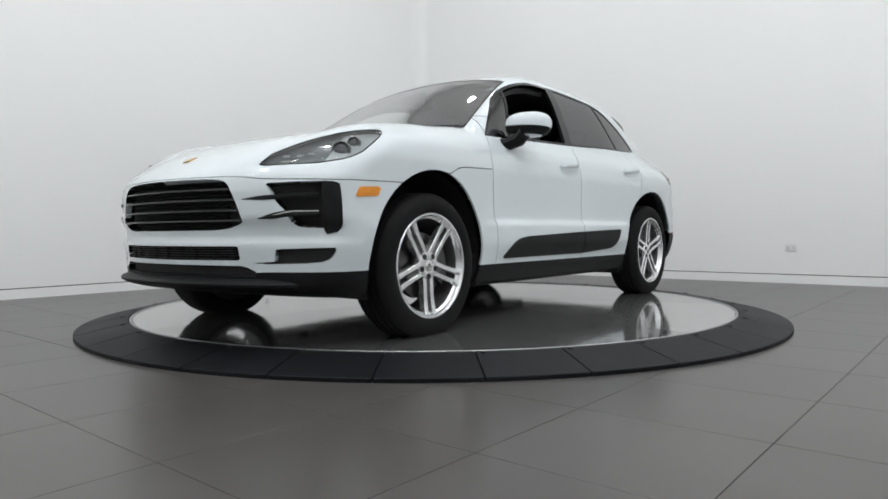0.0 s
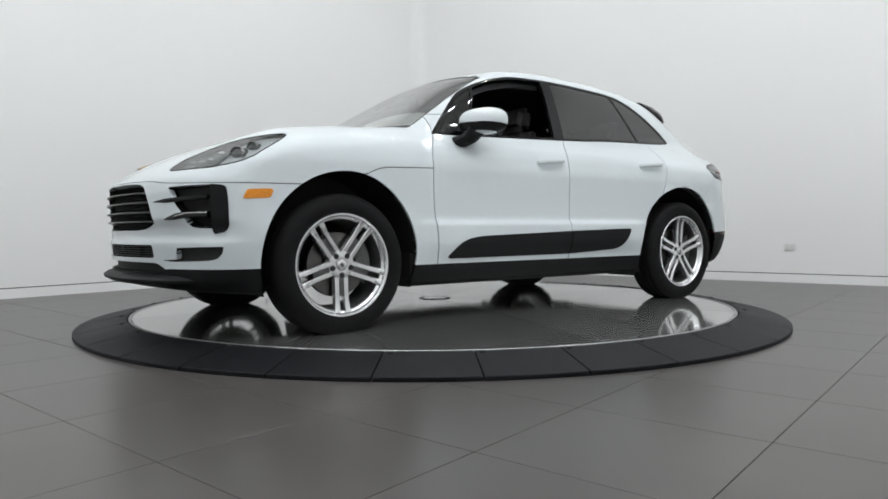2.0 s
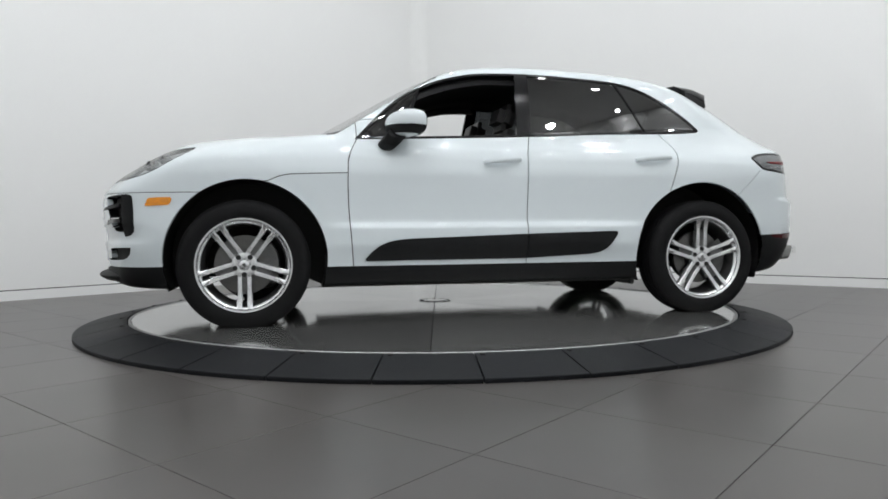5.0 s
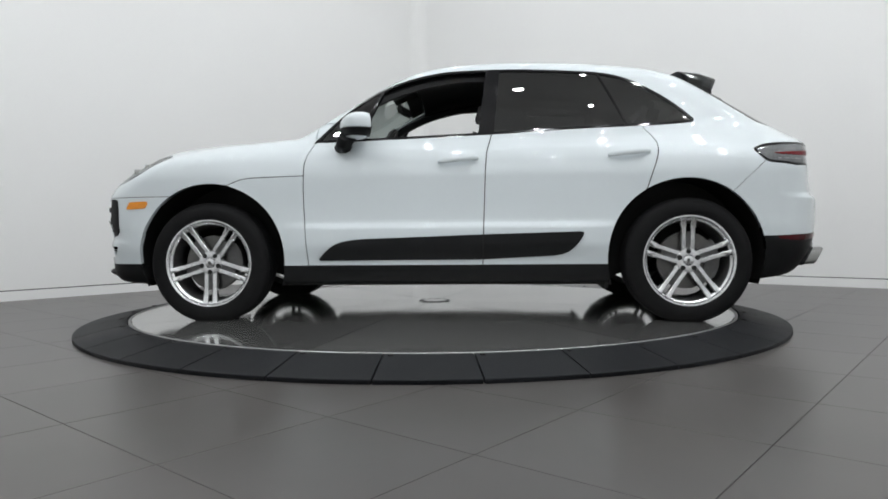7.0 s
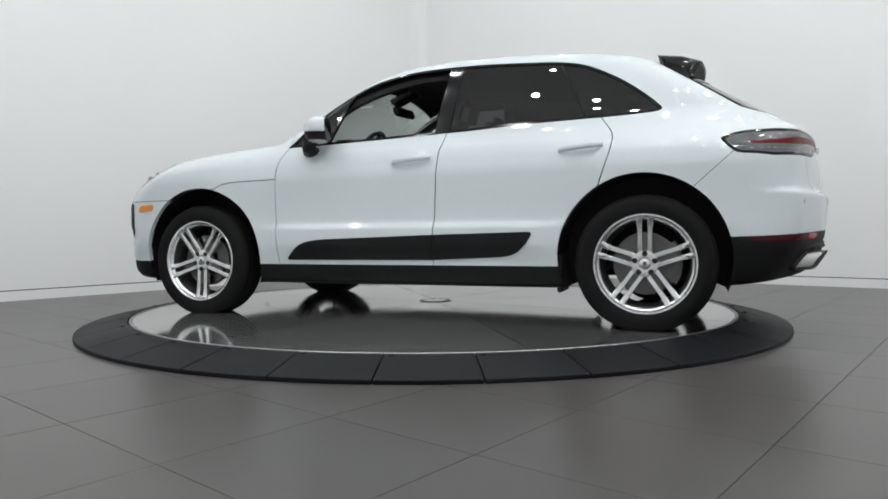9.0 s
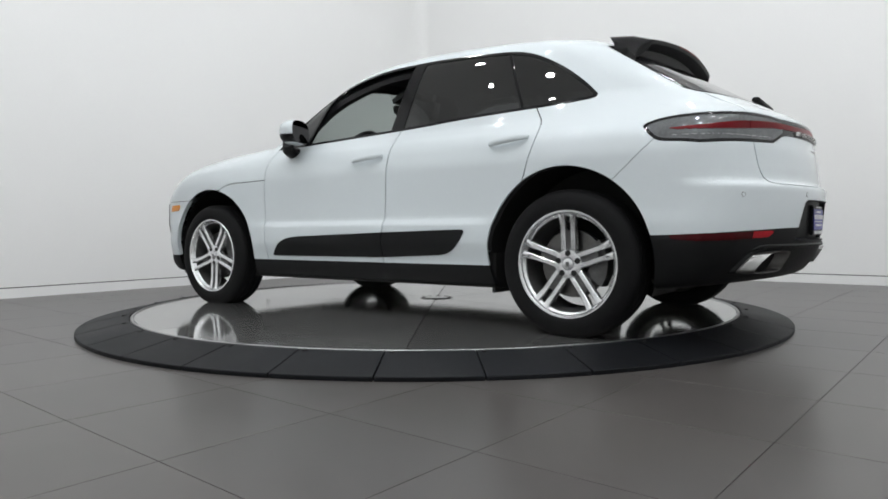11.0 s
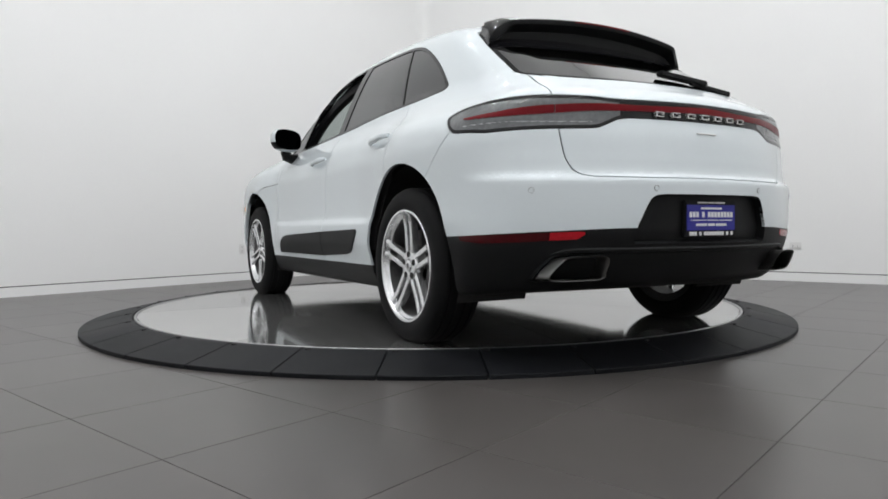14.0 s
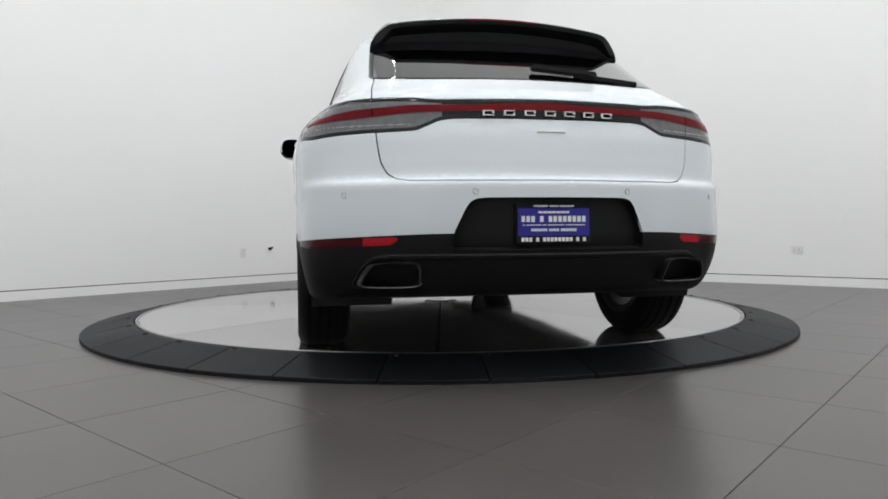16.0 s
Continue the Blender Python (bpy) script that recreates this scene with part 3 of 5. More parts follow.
# rear window
RW = [(-1, 1.62), (-1, 1.138), (0.0, 1.138), (0.40, 1.137), (0.55, 1.142), (0.60, 1.149), (0.632, 1.166), (0.645, 1.20), (0.645, 1.24), (0.650, 1.315), (0.660, 1.40), (0.66, 1.47), (0.65, 1.62)]
rw = least(shape(RW, Y, Z), lambda p: -1.455 - X(p) - 1.1 * np.clip(Z(p) - 1.462, 0, None), lambda p: (Z(p) - 1.478) * 0.83 - (X(p) + 1.44) * 0.56)
rear_window, skin = carve(skin, rw, 0.002)
band, rear_window = rear_window.split(lambda p: np.maximum(Z(p) - 1.34, 0.010 - rw(p)))
skin_part("rear_window", rear_window.moved(-0.003), REAR, car, "dark tinted rear window")
skin_part("rear_window_band", band, GLOSS, car, "gloss black band round the rear window")

# tail lamp strip
TAIL_XZ = [(-1.772, 0.987), (-1.80, 1.005), (-1.84, 1.019), (-1.91, 1.030), (-2.04, 1.036), (-2.2, 1.038), (-2.55, 1.038), (-2.6, 1.0), (-2.6, 0.85), (-2.5, 0.84), (-2.10, 0.885), (-1.95, 0.902), (-1.865, 0.909), (-1.832, 0.920), (-1.80, 0.948)]
TAIL_UP = spline([(0.0, 1.026), (0.30, 1.025), (0.42, 1.026), (0.50, 1.034), (0.60, 1.038), (1.1, 1.05)])
TAIL_LOW = spline([(0.0, 0.949), (0.36, 0.951), (0.41, 0.946), (0.46, 0.926), (0.51, 0.909), (0.70, 0.904), (1.1, 0.88)])
tail = least(shape(rounded(TAIL_XZ, 4), X, Z), lambda p: TAIL_UP(Y(p)) - Z(p), lambda p: Z(p) - TAIL_LOW(Y(p)))
lamp, skin = carve(skin, tail, 0.0015)
frame_, lamp = lamp.split(lambda p: 0.0135 - tail(p))
RED_Z = spline([(0.0, 0.999), (0.29, 0.992), (0.46, 0.992), (0.70, 0.979), (0.88, 0.963), (1.0, 0.955)])
RED_W = spline([(0.0, 0.013), (0.30, 0.012), (0.5, 0.0145), (0.7, 0.0165), (0.86, 0.009), (0.93, 0.0)])
red, lamp = lamp.split(lambda p: RED_W(Y(p)) - np.abs(Z(p) - RED_Z(Y(p))) + np.minimum(0, -1.88 - X(p)))
middle, housing = lamp.split(lambda p: 0.405 - Y(p))
strip = skin_part("tail_lamp_strip", frame_.edged(0.015), GLOSS, car, "full-width black tail lamp strip")
for s in red.split(lambda p: p[:, 1]):
    for q in s.split(lambda p: 0.655 - Y(p)):
        q = q.split(lambda p: np.abs(Y(p) - 0.655) - 0.002)[0]
        skin_part("red_light_bar", q.moved(0.001).edged(0.006), REDLENS, strip, "dark red light bar")
for s in housing.split(lambda p: p[:, 1]):
    inner_, outer_ = s.split(lambda p: 0.660 - Y(p))
    for q in (inner_, outer_):
        rib, q = q.split(lambda p: 0.0028 - np.abs(Z(p) - 0.932) + np.minimum(0, Y(p) - 0.52) + np.minimum(0, -1.90 - X(p)))
        if len(rib.t):
            skin_part("light_rib", rib.moved(-0.0005), GUIDE, strip)
        cut, q = q.split(lambda p: 0.0022 - np.abs(Y(p) - 0.655))
        if len(cut.t):
            skin_part("lamp_joint", cut.moved(-0.006), GAP, strip)
        skin_part("smoked_lens", q.moved(-0.0015).edged(0.01), SMOKE, strip, "smoked grey lamp lens")
skin_part("strip_centre", middle.moved(-0.002), GLOSS, strip)
for k in range(7):
    # plain blocks stand for the raised lettering
    bm = bmesh.new()
    y = 0.238 - 0.0788 * k
    x = -2.318 + 0.33 * y * y
    w = 0.0215
    box(bm, x - 0.006, y - w, 0.9605, x + 0.01, y + w, 0.9640, 0.001)
    box(bm, x - 0.006, y - w, 0.9770, x + 0.01, y + w, 0.9805, 0.001)
    box(bm, x - 0.006, y + w - 0.0065, 0.9605, x + 0.01, y + w, 0.9805, 0.001)
    if k % 2 == 0:
        box(bm, x - 0.006, y - w, 0.9690, x + 0.01, y - w + 0.0065, 0.9805, 0.001)
    else:
        box(bm, x - 0.006, y - w, 0.9605, x + 0.01, y - w + 0.0065, 0.9720, 0.001)
    part("raised_bar", bm, SILVER, strip, "silver raised mark")

# tailgate, bumpers, rear
GATE = [(-1, 0.717), (0.0, 0.717), (0.30, 0.717), (0.538, 0.720), (0.578, 0.728), (0.608, 0.748), (0.630, 0.79), (0.640, 0.85), (0.647, 0.92), (0.658, 1.038), (0.648, 1.09), (0.626, 1.150), (0.62, 1.3), (-1, 1.3)]
gate, skin = carve(skin, least(shape(GATE, Y, Z), lambda p: -1.75 - X(p)), 0.0025)
gate_ob = skin_part("tailgate", gate.edged(0.012), PAINT, car)
bm = bmesh.new()
box(bm, -2.3305, -0.055, 0.8995, -2.318, 0.055, 0.9045, 0.001)
part("model_badge", bm, SOCKET, gate_ob, "small grey badge bar")

BLACK_Z = spline([(0.0, 0.525), (0.40, 0.522), (0.70, 0.512), (0.90, 0.500), (0.96, 0.490), (1.2, 0.47)])
RECESS = [(-1, 0.654), (0.265, 0.653), (0.295, 0.650), (0.318, 0.640), (0.335, 0.615), (0.375, 0.530), (0.385, 0.46), (-1, 0.46)]
rear = lambda p: -1.55 - X(p)
bumper, skin = carve(skin, least(rear, lambda p: (-1.700 - X(p)) * 0.7 - (Z(p) - 0.80) * 0.75, lambda p: 0.93 - Z(p)), 0.0015)
recess, bumper = bumper.split(least(shape(RECESS, Y, Z), lambda p: -2.0 - X(p)))
lower, bumper = bumper.split(lambda p: BLACK_Z(Y(p)) - Z(p))
bumper_ob = skin_part("rear_bumper", bumper.edged(0.012), PAINT, car)
REFL = least(shape([(0.560, 0.511), (0.600, 0.481), (0.90, 0.467), (0.955, 0.484), (0.93, 0.497), (0.80, 0.503)], Y, Z), lambda p: -1.90 - X(p))
refl, lower = lower.split(REFL)
apron = skin_part("rear_apron", lower, BLACK, car, "black plastic rear apron")
for s in refl.split(lambda p: p[:, 1]):
    bright, dark = s.split(lambda p: 0.70 - Y(p))
    r1 = skin_part("rear_reflector", dark.moved(0.001).edged(0.004), REDDARK, car, "dark red rear reflector")
    skin_part("reflector_tip", bright.moved(0.001).edged(0.004), REDBRIGHT, r1, "bright red reflector end")
plate_bed = recess.moved(-0.035)
skin_part("plate_recess", plate_bed, BLACK, car, "black recess for the plate")
rim_only = recess.edged(0.037)
rim_only.t = rim_only.t[len(recess.t):]
skin_part("recess_edge", rim_only, BLACK, car)
for y, z in ((0.767, 0.668), (0.30, 0.676), (-0.30, 0.676), (-0.767, 0.668)):
    x = TAIL_Z(z) + TAIL_C(z) * y * y
    bm = bmesh.new()
    lathe(bm, [(0.0098, 0.001), (0.0090, 0.0022), (0.0075, 0.0012), (0.0, 0.0018)], 20)
    at = np.array([[float(x), abs(y), z]])
    for _ in range(6):
        g, l = gradient(body, at)
        at = at - g / l ** 2 * body(at)[:, None]
    way = g[0] / l[0]
    m = Matrix.Translation((at[0, 0], math.copysign(at[0, 1], y), z)) @ Vector((way[0], math.copysign(way[1], y), way[2])).to_track_quat("Z", "Y").to_matrix().to_4x4()
    bmesh.ops.transform(bm, matrix=m, verts=bm.verts)
    part("parking_sensor", bm, PAINT, bumper_ob, smooth=True)
    bm = bmesh.new()
    lathe(bm, [(0.0110, -0.001), (0.0110, 0.0014), (0.0096, 0.0014)], 20)
    bmesh.ops.transform(bm, matrix=m, verts=bm.verts)
    part("sensor_ring", bm, DARKMETAL, bumper_ob, smooth=True)

# number plate with a dealer's blue card: writing as plain bars
bm = bmesh.new()
box(bm, -2.350, -0.149, 0.484, -2.330, 0.149, 0.630, 0.004)
plate = part("number_plate", bm, BLACK, car, "blue dealer card in a black plate frame")
bm = bmesh.new()
box(bm, -2.3525, -0.141, 0.510, -2.349, 0.141, 0.613, 0.001)
part("card", bm, BLUE, plate, "blue card with white bars")


def bar_row(z, h, a, b, words, fill=0.72):
    """A row of upright bars from a to b, one for each letter of the words' lengths."""
    cells = sum(words) + 0.8 * (len(words) - 1)
    w, at = (b - a) / cells, a
    for n in words:
        for _ in range(n):
            bm = bmesh.new()
            box(bm, -2.3545, -at - w * fill, z - h / 2, -2.3515, -at, z + h / 2)
            part("white_bar", bm, WHITE, plate)
            at += w
        at += 0.8 * w


bar_row(0.6215, 0.006, -0.080, 0.080, (8, 5, 8))
bar_row(0.5985, 0.008, -0.062, 0.062, (7,), 0.85)
bar_row(0.5735, 0.022, -0.128, 0.130, (3, 1, 8), 0.70)
bar_row(0.5510, 0.004, -0.122, 0.124, (1, 8, 2, 9, 11))
bar_row(0.5325, 0.010, -0.090, 0.090, (8, 5, 8))
bar_row(0.4970, 0.015, -0.128, 0.130, (3, 1, 8, 1, 1), 0.72)

# exhaust tips
def exhaust(sgn):
    ring_ = rounded([(0.494, 0.352), (0.500, 0.398), (0.532, 0.417), (0.645, 0.414), (0.682, 0.399), (0.714, 0.342), (0.702, 0.324), (0.645, 0.319), (0.525, 0.321), (0.490, 0.332)], 4)
    c = (0.595, 0.367)
    bm = bmesh.new()
    rows = []
    for k, off in ((0.99, 0.16), (1.0, 0.0), (0.985, -0.006), (0.94, -0.004), (0.90, 0.01), (0.88, 0.09)):
        row = []
        for y, z in ring_:
            yy, zz = c[0] + (y - c[0]) * k, c[1] + (z - c[1]) * k
            xx = -2.188 + 0.30 * (yy - 0.70) - 0.63 * (zz - 0.316) + off
            if off > 0.15:
                yy, zz = yy + 0.020 * step(0.55, 0.70, np.array(yy)), zz - 0.008
            row.append(bm.verts.new((xx, sgn * float(yy), zz)))
        rows.append(row)
    n = len(ring_)
    for i in range(len(rows) - 1):
        for j in range(n):
            q = (rows[i][j], rows[i][(j + 1) % n], rows[i + 1][(j + 1) % n], rows[i + 1][j])
            bm.faces.new(q if sgn < 0 else q[::-1])
    cap_ = bm.faces.new(rows[-1] if sgn < 0 else rows[-1][::-1])
    cap_.material_index = 1
    part("exhaust_tip", bm, [CHROME, GAP], car, "brushed chrome exhaust tip", smooth=True)
    # dark surround that follows the apron
    bm = bmesh.new()
    rows = []
    for k, off in ((1.22, 0.115), (1.14, 0.050), (1.04, 0.060), (1.02, 0.13)):
        row = []
        for y, z in ring_:
            yy, zz = c[0] + (y - c[0]) * k, c[1] + (z - c[1]) * k
            row.append(bm.verts.new((-2.180 + 0.30 * (yy - 0.70) - 0.63 * (zz - 0.316) + off, sgn * yy, zz)))
        rows.append(row)
    for i in range(3):
        for j in range(n):
            bm.faces.new((rows[i][j], rows[i][(j + 1) % n], rows[i + 1][(j + 1) % n], rows[i + 1][j]))
    bmesh.ops.recalc_face_normals(bm, faces=bm.faces)
    part("exhaust_surround", bm, BLACK, car, smooth=True)


exhaust(1), exhaust(-1)
# ridge of the apron above the tips
bm = bmesh.new()
rows = []
for i in range(41):
    y = -0.80 + 1.6 * i / 40
    dz = 0.06 * float(step(0.62, 0.80, np.array(abs(y))))
    x = float(TAIL_Z(np.array(0.44 - dz)) + TAIL_C(np.array(0.44 - dz)) * y * y) + 0.03 * float(step(0.6, 0.85, np.array(abs(y))))
    rows.append([bm.verts.new((x + dx, y, z)) for dx, z in ((0.03, 0.458 - dz), (-0.004, 0.447 - dz), (-0.010, 0.440 - dz), (-0.006, 0.430 - dz), (0.03, 0.415 - dz))])
for a, b in zip(rows, rows[1:]):
    for j in range(4):
        bm.faces.new((a[j], a[j + 1], b[j + 1], b[j]))
bmesh.ops.recalc_face_normals(bm, faces=bm.faces)
part("apron_ridge", bm, BLACK, apron, smooth=True)

# doors, rocker, fender, bonnet, front bumper
rocker, skin = skin.split(least(lambda p: 0.337 - Z(p), lambda p: 1.30 - np.abs(X(p)), lambda p: Y(p) - 0.3))
halves("rocker_panel", rocker.moved(-0.004), BLACK, "black plastic rocker panel", 0.02)
upper = lambda p: Y(p) - 0.60
FD = [(0.773, 1.068), (0.792, 1.035), (0.810, 1.000), (0.828, 0.939), (0.832, 0.80), (0.829, 0.67), (0.806, 0.345), (0.80, 0.20), (-0.229, 0.20), (-0.230, 0.345), (-0.238, 0.62), (-0.248, 0.889), (-0.256, 1.0), (-0.286, 1.112), (-0.29, 1.2), (0.773, 1.2)]
RD = [(-0.286, 1.112), (-0.256, 1.0), (-0.248, 0.889), (-0.238, 0.62), (-0.230, 0.345), (-0.229, 0.20), (-1.0, 0.2), (-1.10, 0.70), (-1.168, 0.765), (-1.205, 0.877), (-1.230, 0.952), (-1.240, 1.010), (-1.236, 1.045), (-1.219, 1.080), (-1.185, 1.125), (-1.160, 1.165), (-1.150, 1.2), (-0.29, 1.2)]
BLADE = [(0.748, 0.366), (0.725, 0.392), (0.690, 0.427), (0.650, 0.456), (0.600, 0.476), (0.540, 0.486), (0.477, 0.491), (-0.222, 0.513), (-0.818, 0.527), (-0.806, 0.50), (-0.782, 0.463), (-0.755, 0.434), (-0.728, 0.413), (-0.690, 0.397), (-0.640, 0.389), (-0.221, 0.369)]
front_door, skin = carve(skin, least(shape(FD, X, Z), upper, lambda p: 1.22 - Z(p)))
rear_door, skin = carve(skin, least(shape(RD, X, Z), upper, lambda p: 1.22 - Z(p)))
blade = shape(BLADE, X, Z)
for name, s, hx, hz in (("front_door", front_door, -0.089, 0.952), ("rear_door", rear_door, -1.073, 0.976)):
    b, s = s.split(blade)
    for ob, sgn in zip(halves(name, s, PAINT), (1, -1)):
        for piece in b.split(lambda p: p[:, 1] * sgn)[:1]:
            skin_part("side_blade", piece.moved(0.007).edged(0.015), BLACK, ob, "black side blade with rounded ends")
        # handle: a bowed bar before a shallow cup
        y = float(side(np.array(hx), np.array(hz)))
        bm = bmesh.new()
        rows = []
        for i in range(15):
            t = -1 + 2 * i / 14
            o = 0.038 - 0.030 * abs(t) ** 4
            h = 0.0155 * (1 - 0.45 * abs(t) ** 4)
            yy = float(side(np.array(hx + 0.118 * t), np.array(hz - 0.010 * t)))
            rows.append([bm.verts.new((hx + 0.118 * t, sgn * (yy + o + dy), hz - 0.010 * t + dz * h / 0.0125)) for dy, dz in ((-0.010, -0.012), (0.0, -0.0125), (0.006, -0.007), (0.007, 0.004), (0.002, 0.0125), (-0.010, 0.012))])
        for a, c in zip(rows, rows[1:]):
            for j in range(6):
                q = (a[j], c[j], c[(j + 1) % 6], a[(j + 1) % 6])
                bm.faces.new(q)
        bm.faces.new(rows[0]), bm.faces.new(rows[-1])
        bmesh.ops.recalc_face_normals(bm, faces=bm.faces)
        part("door_handle", bm, PAINT, ob, smooth=True)

FL = [(2.6, 0.2), (2.6, 0.755), (1.60, 0.765), (1.42, 0.80), (1.269, 0.818), (1.235, 0.834), (1.205, 0.846), (1.149, 0.857), (1.00, 0.863), (0.84, 0.869), (0.70, 0.872), (0.70, 0.2)]
wing, skin = carve(skin, least(shape(FL, X, Z), lambda p: X(p) - 0.75, lambda p: 1.50 - X(p)), 0.0025)
halves("front_wing", wing, PAINT)
BUMP_Z = spline([(0.0, 0.780), (0.45, 0.775), (0.62, 0.760), (0.90, 0.752), (1.1, 0.765)])
front, skin = carve(skin, least(lambda p: BUMP_Z(Y(p)) - Z(p), lambda p: X(p) - 1.50), 0.002)

# head lamps
HEAD = [(-0.930, 0.826), (-0.918, 0.843), (-0.881, 0.884), (-0.784, 0.928), (-0.684, 0.961), (-0.581, 0.986), (-0.480, 1.003), (-0.425, 1.008), (-0.400, 1.003), (-0.392, 0.988),
        (-0.400, 0.960), (-0.418, 0.935), (-0.463, 0.883), (-0.505, 0.858), (-0.556, 0.841), (-0.652, 0.825), (-0.807, 0.822), (-0.90, 0.820)]
head = least(shape(HEAD, A, Z), lambda p: X(p) - 1.5)
lamps, skin = carve(skin, head, 0.0015)
for s in lamps.split(lambda p: p[:, 1]):
    sgn = 1 if s.v[:, 1].mean() > 0 else -1
    edge, lens = s.split(lambda p: 0.0045 - head(p))
    hl = skin_part("head_lamp", edge.edged(0.022), GLOSS, car, "slanted clear head lamp with a dark housing")
    bright, dark = lens.split(lambda p: A(p) + 0.615 - 0.5 * (Z(p) - 0.88))
    skin_part("lamp_bed", dark.moved(-0.018), BEZEL, hl, "dark grey lamp housing")
    skin_part("lamp_reflector", bright.moved(-0.020), REFLECTOR, hl, "bright lamp reflector")
    skin_part("lens_cover", lens.moved(-0.001), LENS, hl, "clear lens cover")
    for (x, y, z), r in (((1.915, 0.835, 0.893), 0.036), ((1.842, 0.842, 0.930), 0.026)):
        c = Vector((x - 0.018, sgn * (y - 0.016), z - 0.005))
        m = Matrix.Translation(c) @ Vector((0.86, 0.5 * sgn, 0.08)).to_track_quat("Z", "Y").to_matrix().to_4x4()
        bm = bmesh.new()
        lathe(bm, [(r * 1.18, -0.03), (r * 1.22, 0.008), (r * 1.12, 0.014), (r, 0.008), (r * 0.98, -0.01)], 28, m=m)
        ring_ob = part("projector_ring", bm, CHROME, hl, "bright projector ring", smooth=True)
        bm = bmesh.new()
        lathe(bm, [(r * 0.97, -0.004), (r * 0.85, 0.008), (r * 0.6, 0.016), (r * 0.3, 0.020), (0.0, 0.021)], 24, m=m)
        part("projector_lens", bm, SMOKE, hl, "glassy projector lens", smooth=True)
    for x, y, z in ((2.035, 0.705, 0.868), (2.005, 0.74, 0.876), (1.965, 0.775, 0.905), (2.06, 0.64, 0.868)):
        bm = bmesh.new()
        box(bm, -0.016, -0.005, -0.005, 0.016, 0.005, 0.005, 0.002, Matrix.Translation((x - 0.012, sgn * (y - 0.012), z - 0.004)) @ pose(0, 0, 0, 0, 0, -50 * sgn))
        part("day_light", bm, SILVER, hl, smooth=True)
    bm = bmesh.new()
    box(bm, -0.10, -0.003, -0.003, 0.10, 0.003, 0.003, 0.001, Matrix.Translation((2.015, sgn * 0.70, 0.842)) @ pose(0, 0, 0, 0, 2, -50 * sgn))
    part("light_guide", bm, SILVER, hl, smooth=True)

skin_part("body", skin.split(lambda p: 0.80 - X(p))[0].edged(0.012), PAINT, car)
bonnet = skin_part("bonnet", skin.split(lambda p: 0.80 - X(p))[1].edged(0.012), PAINT, car)
bm = bmesh.new()
x = 2.155
z = float(DECK_X(np.array(x)))
prism(bm, rounded([(-0.026, 0.030), (0.0, 0.034), (0.026, 0.030), (0.026, 0.0), (0.018, -0.022), (0.0, -0.038), (-0.018, -0.022), (-0.026, 0.0)], 3), 0, 0.004)
badge = part("bonnet_badge", bm, GOLD, bonnet, "small gold shield badge")
badge.matrix_basis = Matrix.Translation((x - 0.02, 0, z + 0.002)) @ pose(0, 0, 0, 0, 24, 0) @ pose(0, 0, 0, 0, 0, -90)

# front bumper openings
GRILLE = [(-1, 0.772), (0.20, 0.771), (0.32, 0.768), (0.394, 0.762), (0.425, 0.753), (0.444, 0.740), (0.470, 0.700), (0.493, 0.650), (0.517, 0.585), (0.515, 0.572), (0.497, 0.562), (0.466, 0.552), (0.425, 0.542), (0.36, 0.536), (-1, 0.534)]
ahead = lambda p: X(p) - 1.85
grille, front = front.split(least(shape(GRILLE, Y, Z), ahead))
INTAKE = [(-0.884, 0.736), (-0.872, 0.741), (-0.72, 0.744), (-0.62, 0.745), (-0.575, 0.743), (-0.556, 0.732), (-0.549, 0.66), (-0.546, 0.565), (-0.554, 0.540), (-0.570, 0.525), (-0.618, 0.515), (-0.627, 0.542), (-0.700, 0.544), (-0.735, 0.550), (-0.765, 0.567),
          (-0.785, 0.60), (-0.800, 0.626), (-0.828, 0.650)]
intake, front = front.split(least(shape(INTAKE, A, Z), ahead))
CENTRE = [(-1, 0.466), (0.475, 0.465), (0.486, 0.460), (0.492, 0.410), (0.485, 0.402), (-1, 0.398)]
centre_, front = front.split(least(shape(CENTRE, Y, Z), ahead))
SLOT = [(-0.955, 0.392), (-0.950, 0.386), (-0.88, 0.385), (-0.70, 0.389), (-0.640, 0.392), (-0.605, 0.402), (-0.585, 0.420), (-0.570, 0.452), (-0.570, 0.458), (-0.70, 0.456), (-0.843, 0.452), (-0.846, 0.398), (-0.90, 0.394)]
slot, front = front.split(least(shape(SLOT, A, Z), ahead))
MOUTH = [(-1, 0.381), (0.49, 0.378), (0.52, 0.372), (0.565, 0.352), (0.565, 0.33), (-1, 0.33)]
mouth, front = front.split(least(shape(MOUTH, Y, Z), ahead))
LIP_Z = spline([(0.0, 0.338), (0.50, 0.342), (0.60, 0.350), (1.0, 0.352)])
lip, front = front.split(lambda p: LIP_Z(Y(p)) - Z(p))
MARK = [(1.912, 0.684), (1.906, 0.679), (1.792, 0.685), (1.784, 0.690), (1.768, 0.724), (1.772, 0.729), (1.886, 0.724), (1.895, 0.719)]
mark, front = front.split(least(shape(MARK, X, Z), lambda p: Y(p) - 0.6))
fb = skin_part("front_bumper", front.edged(0.03), PAINT, car)
for s in mark.split(lambda p: p[:, 1]):
    skin_part("side_marker", s.moved(0.003).edged(0.008), AMBER, fb, "amber side marker lamp")
skin_part("front_apron", lip, BLACK, car, "black plastic front apron")
